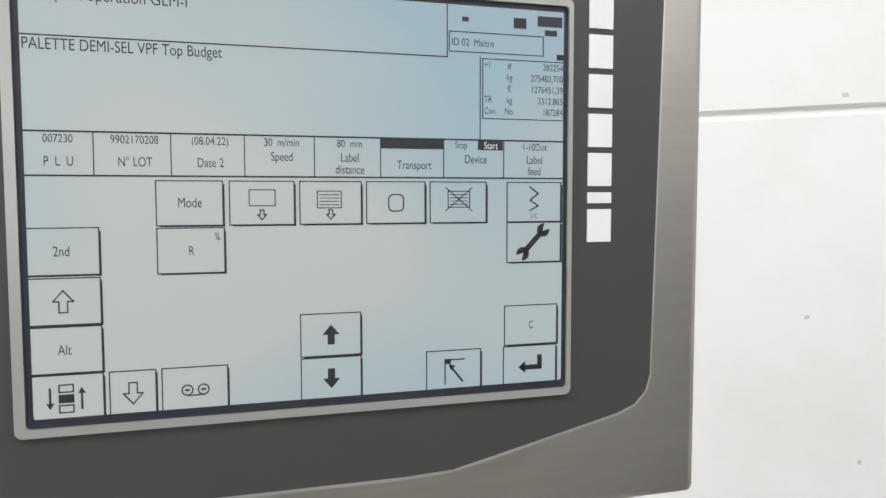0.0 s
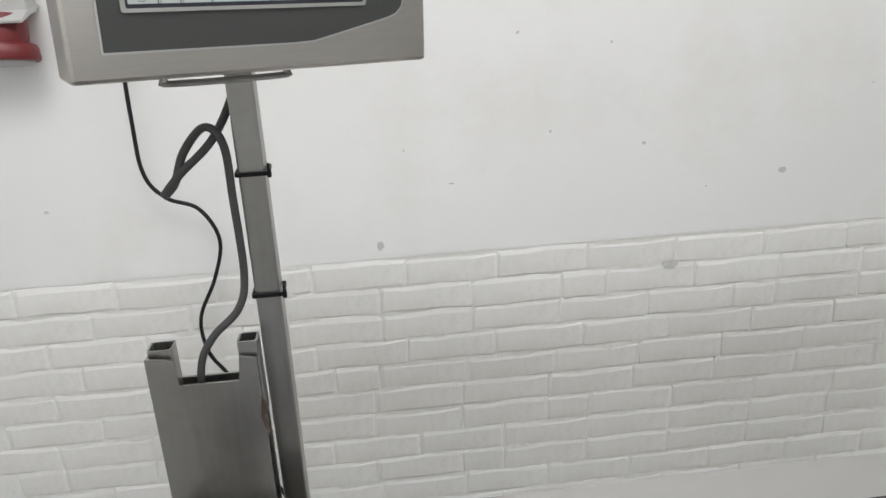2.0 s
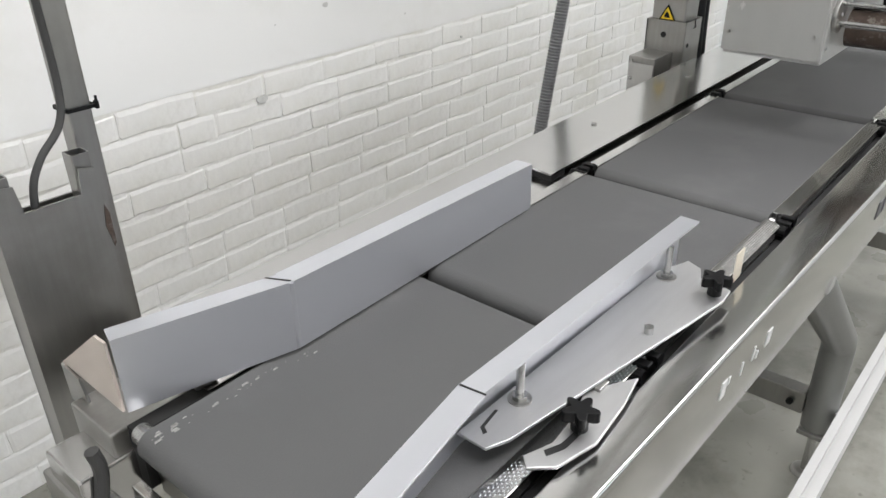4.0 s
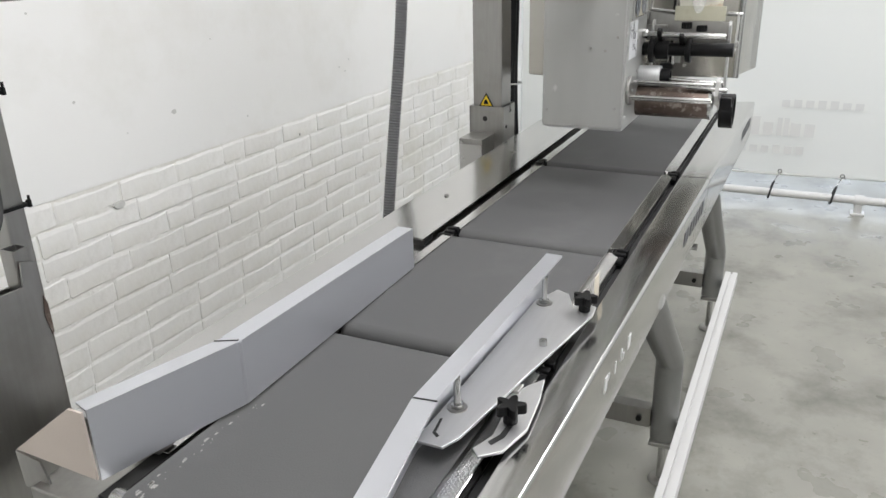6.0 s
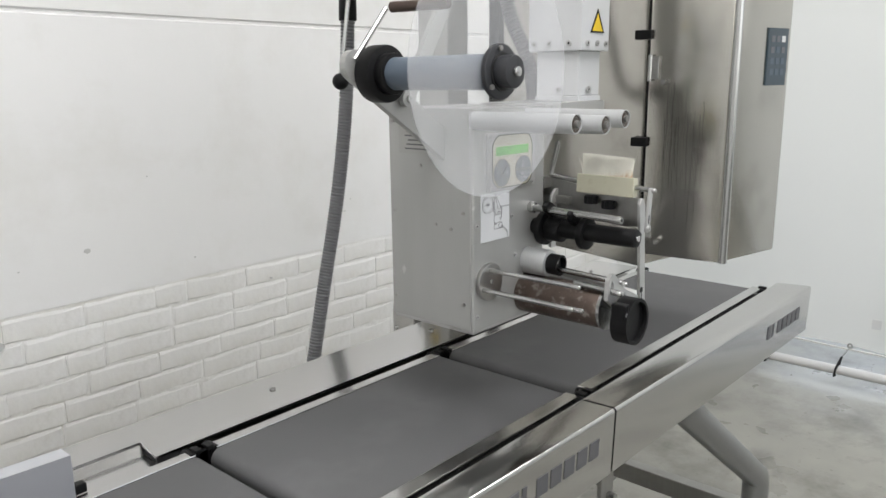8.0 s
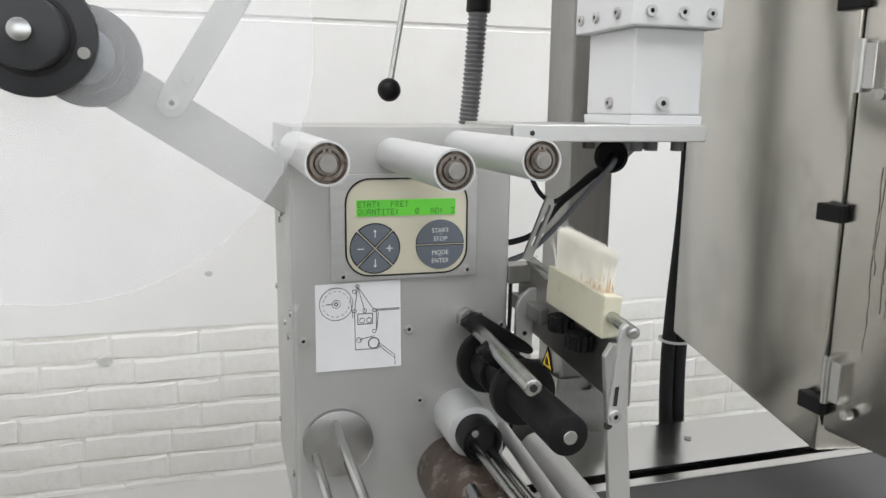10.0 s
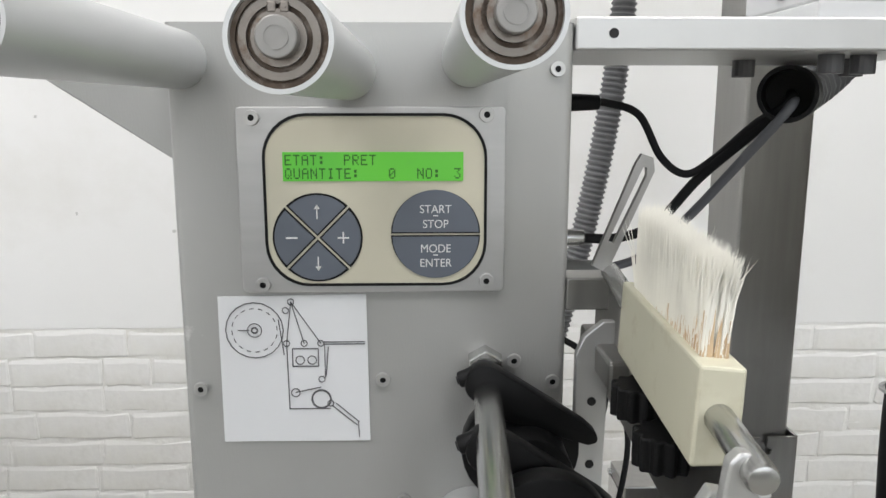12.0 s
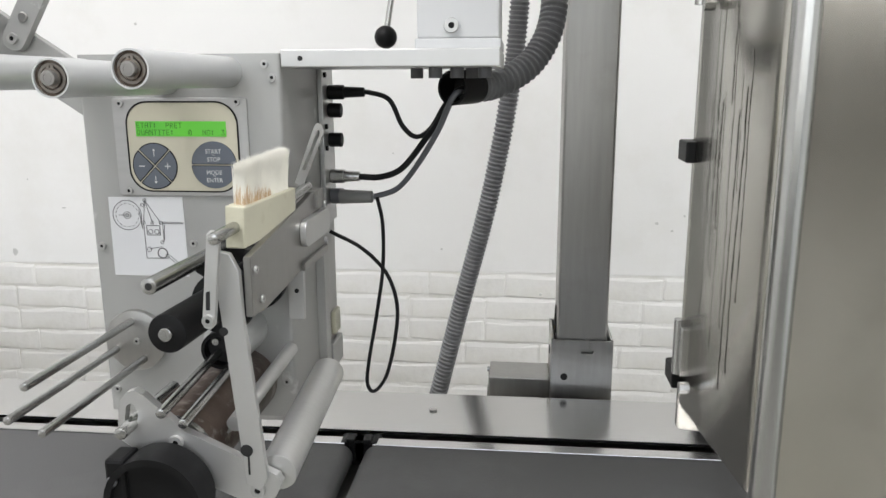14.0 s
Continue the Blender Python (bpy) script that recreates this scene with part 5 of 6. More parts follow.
        part("circlip", bm, RACE, r)
    # round plate with three web guide rods
    d = part("guide_disc", rod((1.288, HY, 1.098), (1.288, HY - 0.008, 1.098), 0.0330, seg=36, bevel=0.0012), STEELD, h, "round plate with guide rods", smooth=True)
    for x, z in ((1.285, 1.119), (1.296, 1.078), (1.266, 1.088)):
        part("guide_rod", rod((x, HY - 0.006, z), (x, -1.470, z), 0.0040, seg=14, bevel=0.0015), CHROME, d, smooth=True)
    hex_screw((1.290, HY - 0.008, 1.098), (0, -1, 0), 0.0038, d)
    # shaft with two black web guides
    s = part("guide_shaft", rod((1.413, HY, 1.2125), (1.4035, -1.474, 1.2095), 0.0068, seg=20, bevel=0.0008), CHROME, h, smooth=True)
    part("shaft_nut", rod((1.413, HY, 1.2125), (1.4125, HY - 0.012, 1.2125), 0.0105, seg=6, bevel=0.001), CHROME, s)
    part("shaft_bore", rod((1.4036, -1.4735, 1.2095), (1.4034, -1.4746, 1.2095), 0.0030, seg=12), DARK, s)
    for y, x, z in ((-1.324, 1.4095, 1.2165), (-1.376, 1.4070, 1.2060)):
        out = [(x - 0.0102 * math.cos(a), z + 0.0102 * math.sin(a)) for a in (radians(d) for d in range(-60, 121, 20))]
        out += [(x + 0.018, z + 0.0005), (x + 0.050, z - 0.0205), (x + 0.0565, z - 0.0265), (x + 0.0570, z - 0.0310), (x + 0.0520, z - 0.0325), (x + 0.012, z - 0.0200)]
        w = part("web_guide", prism(out, "y", y - 0.0055, y + 0.0055, 0.0016), BLACK, s, "black plastic web guide", smooth=True)
        part("clamp_ear", rod((x - 0.004, y, z + 0.004), (x - 0.013, y, z + 0.001), 0.0048, 0.0040, 14, 0.001), BLACK, w, smooth=True)
        part("bore", rod((x - 0.0131, y, z + 0.001), (x - 0.0137, y, z + 0.0008), 0.0021, seg=12), DARK, w)
    # black rewind roller
    r = part("rewind_roller", rod((1.430, HY, 1.1750), (1.4245, -1.492, 1.1775), 0.0158, seg=28, bevel=0.0015), BLACK, h, "black rewind roller with flanges", smooth=True)
    for y0, y1, rr in ((-1.300, -1.312, 0.031), (-1.385, -1.397, 0.0285), (-1.315, -1.345, 0.022)):
        part("flange", rod((1.430, y0, 1.1735), (1.430, y1, 1.1735), rr, seg=30, bevel=0.0015), BLACK, r, smooth=True)
    part("shaft_end", rod((1.4245, -1.491, 1.1775), (1.4244, -1.4955, 1.1776), 0.0054, seg=18, bevel=0.0006), CHROME, r)
    # small grey pressure roller with open end and two thin rods
    g = part("pressure_roller", rod((1.4065, HY, 1.1150), (1.4065, -1.334, 1.1150), 0.0245, seg=32, bevel=0.001), ROLLER, h, smooth=True)
    part("collar", pipe_ring((1.4075, -1.333, 1.1145), (1.4080, -1.356, 1.1140), 0.0188, 0.0155, 30), BLACK, g, "black collar", smooth=True)
    part("roller_core", rod((1.4075, -1.333, 1.1145), (1.4078, -1.346, 1.1142), 0.0154, seg=24), DARK, g)
    part("grub_screw", rod((1.4020, -1.345, 1.1215), (1.4020, -1.352, 1.1215), 0.0035, seg=10), CHROME, g)
    for x, z in ((1.402, 1.110), (1.420, 1.102)):
        part("thin_rod", rod((x, -1.33, z), (x + 0.004, -1.478, z - 0.006), 0.0045, seg=12, bevel=0.0015), CHROME, g, smooth=True)
    # large drive roller, worn brown, with a black hub
    r = part("drive_roller", rod((1.402, HY + 0.002, 1.055), (1.402, -1.452, 1.055), 0.0360, seg=36, bevel=0.001), RUST, h, "worn brown drive roller", smooth=True)
    part("roller_end", rod((1.402, -1.452, 1.055), (1.402, -1.458, 1.055), 0.0370, seg=36), CHROME, r)
    bm = pipe_ring((1.408, -1.478, 1.040), (1.408, -1.508, 1.040), 0.0400, 0.0345, 40)
    rod((1.408, -1.478, 1.040), (1.408, -1.500, 1.040), 0.0350, seg=40, bm=bm)
    hub = part("hub", bm, BLACK, r, "black dished hub knob", smooth=True)
    part("hub_ear", box(1.3690, 1.3860, -1.504, -1.478, 1.036, 1.0760, 0.003), BLACK, hub)
    part("ear_screw", rod((1.3755, -1.504, 1.058), (1.3755, -1.507, 1.058), 0.0045, seg=12, bevel=0.0008), DARKP, hub)
    outer = [(1.3660, 1.0800), (1.3680, 1.1000), (1.3705, 1.1130), (1.3765, 1.1200), (1.3830, 1.1222), (1.3900, 1.1190), (1.4230, 1.0885), (1.4990, 1.0530), (1.5030, 1.0465), (1.4960, 1.0320), (1.4700, 1.0285), (1.3950, 1.0600)]
    inner = [(1.3715, 1.0885), (1.3735, 1.0980), (1.3755, 1.1080), (1.3775, 1.1100), (1.3800, 1.1108), (1.3825, 1.1090), (1.3845, 1.1040), (1.3850, 1.1000), (1.3840, 1.0960), (1.3820, 1.0920), (1.3790, 1.0880), (1.3745, 1.0860)]
    part("end_bracket", ring_plate(outer, inner, "y", -1.474, -1.466), ALU, h, "cut aluminium end bracket with a slot")
    for x, z in ((1.4165, 1.0790), (1.4830, 1.0400)):
        hex_screw((x, -1.474, z), (0, -1, 0), 0.0062, h)
    part("stop_rod", rod((1.382, -1.40, 1.096), (1.378, -1.492, 1.092), 0.0055, seg=14, bevel=0.002), CHROME, h, smooth=True)
    # silver peel roller
    part("peel_roller", rod((1.4930, HY + 0.004, 1.066), (1.4960, -1.464, 1.050), 0.0165, seg=30, bevel=0.001), ALU, h, "silver peel roller", smooth=True)
    part("peel_rod", rod((1.455, HY, 1.092), (1.452, -1.440, 1.080), 0.0070, seg=16), ALU, h, smooth=True)
    part("peel_rod", rod((1.440, HY, 1.072), (1.430, -1.455, 1.058), 0.0055, seg=16), ALU, h, smooth=True)
    # front arm, slotted link and side plate that carry the brush
    part("front_arm", prism([(1.4585, 1.230), (1.4640, 1.2395), (1.4720, 1.2380), (1.4790, 1.2240), (1.4800, 1.188), (1.4925, 1.052), (1.4860, 1.040), (1.4745, 1.046)], "y", -1.478, -1.472, 0.0008), ALU, h, "flat aluminium arm")
    part("arm_hole", rod((1.4640, -1.4779, 1.1760), (1.4640, -1.4786, 1.1760), 0.0036, seg=14), DARK, h)
    part("arm_hole", rod((1.4765, -1.4779, 1.0760), (1.4765, -1.4786, 1.0760), 0.0052, seg=16), DARK, h)
    part("arm_slit", box(1.4770, 1.4785, -1.4786, -1.4779, 1.0550, 1.0730), DARK, h)
    l = part("slotted_link", prism([(1.4620, 1.2560), (1.4650, 1.2590), (1.4700, 1.2580), (1.4720, 1.2540), (1.4640, 1.1860), (1.4600, 1.1820), (1.4550, 1.1840), (1.4540, 1.1880)], "y", -1.494, -1.489, 0.0008), ALU, h, "slotted aluminium link")
    part("slot", prism([(1.4590, 1.2120), (1.4620, 1.2130), (1.4610, 1.1980), (1.4580, 1.1980)], "y", -1.4945, -1.4935), DARK, l)
    hex_screw((1.4595, -1.494, 1.1900), (0, -1, 0), 0.0048, l)
    sp = part("side_plate", prism([(-1.4710, 1.186), (-1.4710, 1.234), (-1.290, 1.258), (-1.255, 1.256), (-1.252, 1.196), (-1.440, 1.184)], "x", 1.480, 1.486, 0.0008), STEELD, h, "dark steel side plate")
    for y, z in ((-1.462, 1.222), (-1.450, 1.195)):
        hex_screw((1.486, y, z), (1, 0, 0), 0.0034, sp)
    part("cable_clip", prism(rounded(-1.338, -1.246, 1.212, 1.238, 0.010), "x", 1.4862, 1.4920, 0.0008), ALU, h, "rounded grey clip plate")
    part("lower_rail", box(1.4862, 1.4900, -1.338, -1.250, 1.190, 1.198, 0.001), STEELD, h)
    for y, z in ((-1.262, 1.243), (-1.262, 1.205)):
        hex_screw((1.4900, y, z), (1, 0, 0), 0.0042, h)
    part("curved_bracket", prism([(1.4600, 1.130), (1.4600, 1.222), (1.4640, 1.232), (1.4740, 1.240), (1.4850, 1.240), (1.4880, 1.236), (1.4780, 1.226), (1.4760, 1.130)], "y", -1.300, -1.294, 0.0008), ALU, h)
    for z in (1.196, 1.160):
        part("bracket_hole", rod((1.4690, -1.2999, z), (1.4690, -1.3006, z), 0.0024, seg=12), DARK, h)
    part("block", box(1.4700, 1.4860, -1.330, -1.260, 1.212, 1.228, 0.002), STEELD, h)
    for y, z in ((-1.375, 1.228), (-1.410, 1.222)):
        out = [(1.472 + (0.0115 + 0.0012 * math.cos(12 * a)) * math.cos(a), y + (0.0115 + 0.0012 * math.cos(12 * a)) * math.sin(a)) for a in (2 * math.pi * k / 48 for k in range(48))]
        part("thumb_nut", prism(out, "z", z - 0.008, z + 0.006, 0.001), BLACK, h, "black ribbed thumb nut")
    # brush
    b = thing("label_brush", (1.4720, -1.400, 1.240), "cream brush with pale worn bristles clamped on the applicator", "brush")
    lean = Matrix(((1, 0.055, 0, 0.055 * 1.4615), (0, 1, 0, 0), (0, 0, 1, 0), (0, 0, 0, 1)))
    part("stock", prism([(1.4632, 1.2385), (1.4788, 1.2385), (1.4798, 1.2710), (1.4645, 1.2725)], "y", -1.4615, -1.345, 0.0012, m=lean), BEIGE, b, "cream plastic stock")
    rnd = random.Random(8)

    def tuft(bm, x, y, z0, z1, lx, ly, w):
        v = [bm.verts.new((x - w, y - w, z0)), bm.verts.new((x + w, y - w, z0)), bm.verts.new((x, y + w, z0))]
        m = [bm.verts.new((q.co.x + lx * 0.35, q.co.y + ly * 0.35, z0 + (z1 - z0) * 0.6)) for q in v]
        u = bm.verts.new((x + lx, y + ly, z1))
        for k in range(3):
            bm.faces.new((v[k], v[(k + 1) % 3], m[(k + 1) % 3], m[k]))
            bm.faces.new((m[k], m[(k + 1) % 3], u))

    bm, roots = bmesh.new(), bmesh.new()
    for k in range(5200):
        f = rnd.random()
        y = -1.4520 + 0.097 * f
        x = 1.4675 + 0.0088 * rnd.random() + 0.055 * (y + 1.4615)
        top = 1.3085 - 0.004 * (1 - f) + rnd.gauss(0, 0.0012) - (0.010 * rnd.random() if rnd.random() < 0.06 else 0)
        lx, ly = 0.0016 * rnd.gauss(0, 1) + 0.0022, 0.0014 * rnd.gauss(0, 1) - 0.002 * (1 - f)
        low = 1.2700 + (max(0.0, 0.014 * (1 - 1.6 * f)) * rnd.random() if k % 2 else 0)
        tuft(bm, x, y, low, top, lx, ly, 0.00032)
        if low > 1.2705 or (f < 0.6 and k % 3 == 0):
            tuft(roots, x + 0.0001, y, 1.2700, low + 0.004 + 0.010 * rnd.random() * (1 - f), lx * 0.3, ly * 0.3, 0.00034)
    for dx, dy in ((-0.004, 0.003), (-0.006, 0.001), (-0.0025, 0.002)):
        tuft(bm, 1.4738, -1.3560, 1.270, 1.306 + dx, dx, dy + 0.006, 0.00025)
    tuft(bm, 1.4765, -1.4510, 1.285, 1.305, 0.007, -0.004, 0.0003)
    tagged(part("bristles", bm, BRISTLE, b, "dense pale bristles, brownish at the root"), kind="stuff")
    tagged(part("stained_bristles", roots, BROWNB, b, "brown stained bristle roots"), kind="stuff")
    part("clamp_rod", rod((1.4715, -1.460, 1.2555), (1.4690, -1.500, 1.2535), 0.0048, seg=16, bevel=0.002), CHROME, b, smooth=True)
    part("clamp_rod", rod((1.4770, -1.346, 1.2580), (1.4800, -1.285, 1.2640), 0.0050, seg=16), CHROME, b, smooth=True)
    part("slotted_arm", ring_plate([(1.4690, 1.268), (1.4770, 1.264), (1.5000, 1.318), (1.4990, 1.325), (1.4930, 1.327), (1.4900, 1.322)], [(1.4770, 1.281), (1.4800, 1.280), (1.4960, 1.316), (1.4958, 1.320), (1.4938, 1.320), (1.4925, 1.317)], "y", -1.290, -1.286), STEELD, b, "slotted steel arm")
    part("rear_clamp", box(1.4570, 1.4900, -1.284, -1.262, 1.242, 1.260, 0.001), STEELD, b)
    # label reel holder: two flat arms, tube, hubs and clear disc
    r = thing("reel_holder", (1.10, -1.2, 1.31), "empty label reel holder with a clear disc on a blue-grey tube", "reel holder")

    def bar(a, c, w, y0, y1, name, mat=HEAD):
        a, c = Vector(a), Vector(c)
        d = (c - a).normalized()
        nn = Vector((-d.y, d.x)) * w / 2
        out = [tuple(a - nn)]
        ang = math.atan2(d.y, d.x)
        out = [tuple(a + Vector((math.cos(ang + math.pi / 2 + math.pi * k / 8), math.sin(ang + math.pi / 2 + math.pi * k / 8))) * w / 2) for k in range(9)]
        out += [tuple(c + Vector((math.cos(ang - math.pi / 2 + math.pi * k / 8), math.sin(ang - math.pi / 2 + math.pi * k / 8))) * w / 2) for k in range(9)]
        return part(name, prism(out, "y", y0, y1, 0.0008), mat, r)

    bar((1.265, 1.325), (1.055, 1.462), 0.046, -1.222, -1.210, "lower_arm", HEAD)
    p = bar((1.152, 1.412), (1.268, 1.600), 0.026, -1.234, -1.224, "upper_arm", HEAD)
    hex_screw((1.152, -1.234, 1.412), (0, -1, 0), 0.006, p)
    part("pivot_stop", rod((1.166, -1.234, 1.434), (1.166, -1.237, 1.434), 0.0050, seg=14, bevel=0.001), STEELD, p)
    part("link_rod", rod((1.052, -1.222, 1.470), (1.118, -1.222, 1.545), 0.004, seg=12), CHROME, r)
    part("tension_roller", rod((1.130, -1.222, 1.548), (1.150, -1.32, 1.548), 0.008, seg=14), BROWN, r, "brown tension roller", smooth=True)
    cx, cz = 1.088, 1.4495
    part("rear_hub", rod((cx, -1.225, cz), (cx, -1.255, cz), 0.042, seg=36, bevel=0.003), BLACK, r, smooth=True)
    part("rear_hub_step", rod((cx, -1.253, cz), (cx, -1.270, cz), 0.030, seg=30, bevel=0.002), BLACK, r, smooth=True)
    part("tube", rod((cx, -1.25, cz), (cx, -1.462, cz), 0.0235, seg=30), BLUETUBE, r, "blue-grey core tube", smooth=True)
    f = part("front_hub", rod((cx, -1.455, cz), (cx, -1.463, cz), 0.0360, seg=40, bevel=0.002), HUB, r, "dark hub with three screws", smooth=True)
    part("hub_groove", pipe_ring((cx, -1.462, cz), (cx, -1.4645, cz), 0.0245, 0.0215, 36), DARK, f)
    part("hub_cap", rod((cx, -1.462, cz), (cx, -1.484, cz), 0.0212, seg=34, bevel=0.002), HUB, f, smooth=True)
    part("hub_shaft", rod((cx, -1.483, cz), (cx, -1.490, cz), 0.0065, seg=22, bevel=0.001), CHROME, f, smooth=True)
    for a in (20, 140, 260):
        part("screw", rod((cx + 0.030 * math.cos(radians(a)), -1.462, cz - 0.030 * math.sin(radians(a))), (cx + 0.030 * math.cos(radians(a)), -1.466, cz - 0.030 * math.sin(radians(a))), 0.0035, seg=12), SHAFT, f)
    disc = part("clear_disc", pipe_ring((cx, -1.4535, cz), (cx, -1.4500, cz), 0.163, 0.0240, 96), CLEAR, r, "clear acrylic disc")
    disc.visible_shadow = False
    # arm plate, bolts and block above
    a = thing("arm_plate", (1.56, -1.24, 1.379), "flat aluminium arm plate with hanging bolts", "arm plate")
    part("plate", box(1.4580, 1.6705, HY, -1.135, 1.3795, 1.3965, 0.0012), ALU, a)
    part("hole", rod((1.4775, HY + 0.001, 1.3880), (1.4775, HY - 0.0004, 1.3880), 0.0026, seg=12), DARK, a)
    for x, y in ((1.580, -1.20), (1.606, -1.255), (1.627, -1.25), (1.655, -1.255), (1.640, -1.215)):
        part("bolt", rod((x, y, 1.3800), (x, y, 1.3690), 0.0068, seg=16, bevel=0.0006), DARKP, a, "dark bolt head")
    b = thing("guide_block", (1.625, -1.22, 1.397), "white coated block with countersunk screws on the arm plate", "block")
    part("foot", box(1.5880, 1.6710, -1.272, -1.170, 1.3965, 1.4060, 0.001), WHITEALU, b)
    part("block", box(1.5900, 1.6690, -1.270, -1.172, 1.4060, 1.4920, 0.002), WHITEALU, b)
    t = part("top_flange", box(1.5780, 1.6810, -1.282, -1.160, 1.4920, 1.74, 0.002), WHITEALU, b)
    for x, y in ((1.630, -1.2700), ):
        hex_screw((1.6235, -1.270, 1.4180), (0, -1, 0), 0.0072, b)
    hex_screw((1.5900, -1.225, 1.418), (-1, 0, 0), 0.0062, b)
    for x in (1.598, 1.634, 1.666):
        hex_screw((x, -1.282, 1.5060), (0, -1, 0), 0.0058, b, "bolt")
    for y in (-1.255, -1.21, -1.175):
        hex_screw((1.578, y, 1.5060), (-1, 0, 0), 0.0058, b, "bolt")
    w = part("warning_sign", prism([(1.612, 1.528), (1.656, 1.528), (1.634, 1.566)], "y", -1.2832, -1.2822), YELLOW, b, "yellow warning triangle")
    part("sign_edge", ring_plate([(1.6085, 1.526), (1.6595, 1.526), (1.634, 1.5705)], [(1.6140, 1.529), (1.654, 1.529), (1.634, 1.563)], "y", -1.2836, -1.2823), BLACK, w)
    # connector strip on the side of the head
    X = HX + 0.2085
    c = part("connector_strip", box(X, X + 0.006, -1.150, -1.100, 1.200, 1.385, 0.001), PLATE, h)
    part("side_rib", box(X, X + 0.010, -1.185, -1.165, 1.03, 1.20, 0.001), HEAD, h)
    part("side_foot", box(X, X + 0.006, -1.140, -1.090, 1.012, 1.046, 0.0015), HEAD, h)
    part("rocker_switch", box(X, X + 0.0060, -1.126, -1.098, 1.054, 1.084, 0.002), BEIGE, h, "cream rocker switch")
    for z in (1.374, 1.315, 1.290):
        part("screw", rod((X + 0.006, -1.142, z), (X + 0.009, -1.142, z), 0.003, seg=10), BLACK, c)
    for z, r0, mat, ln in ((1.3540, 0.0085, BLACK, 0.020), (1.3330, 0.0085, BLACK, 0.016), (1.2985, 0.0085, BLACK, 0.016), (1.2550, 0.0085, CHROME, 0.018), (1.2310, 0.0095, SOCKETG, 0.016)):
        part("socket", rod((X + 0.006, -1.125, z), (X + 0.006 + ln, -1.125, z), r0, seg=18, bevel=0.0015), mat, c)

    def lead(name, label, plug, mat_plug, r0, ln, pts, rr, mat):
        t = thing(name, pts[0], label, "cable")
        part("plug", rod(plug, (plug[0] + ln, plug[1], plug[2]), r0, r0 * 0.8, 18, 0.001), mat_plug, t, smooth=True)
        part("cord", tube(pts, rr, 10, 10), mat, t, smooth=True)
        return t

    Y2 = -1.125
    lead("signal_lead", "thin black lead with a round plug, sagging to the conduit", (X + 0.020, Y2, 1.3540), BLACK, 0.0068, 0.030, [(1.504, Y2, 1.3538), (1.514, Y2, 1.3535), (1.537, Y2, 1.345), (1.553, -1.13, 1.315), (1.570, -1.135, 1.303), (1.588, -1.14, 1.314), (1.606, -1.165, 1.340), (1.619, -1.180, 1.352), (1.630, -1.160, 1.358)], 0.0029, RUBBER)
    lead("signal_lead", "black lead with a metal plug, running to the conduit", (X + 0.020, Y2, 1.2550), CHROME, 0.0072, 0.022, [(1.500, Y2, 1.2545), (1.525, Y2, 1.2545), (1.552, -1.13, 1.266), (1.580, -1.135, 1.300), (1.605, -1.160, 1.332), (1.620, -1.182, 1.354), (1.632, -1.158, 1.360)], 0.0037, RUBBER)
    lead("signal_lead", "grey lead with a moulded grey plug, running to the conduit", (X + 0.018, Y2 - 0.005, 1.2310), PLUGG, 0.0090, 0.040, [(1.515, Y2, 1.2300), (1.545, Y2, 1.241), (1.572, -1.14, 1.272), (1.598, -1.160, 1.312), (1.618, -1.186, 1.350), (1.632, -1.160, 1.358)], 0.0034, SOCKETG)
    t = thing("sensor_cable", (1.50, -1.12, 1.19), "thin black cable hanging in a loop beside the applicator", "cable")
    part("cord", tube([(1.521, -1.13, 1.230), (1.525, -1.12, 1.195), (1.524, -1.12, 1.140), (1.515, -1.12, 1.080), (1.504, -1.12, 1.020), (1.501, -1.12, 0.988), (1.510, -1.12, 0.978), (1.526, -1.12, 1.000), (1.538, -1.12, 1.050), (1.541, -1.12, 1.095), (1.528, -1.12, 1.135), (1.500, -1.13, 1.168), (1.464, -1.14, 1.190)], 0.0024, 8, 10), RUBBER, t, smooth=True)


labelling_head()


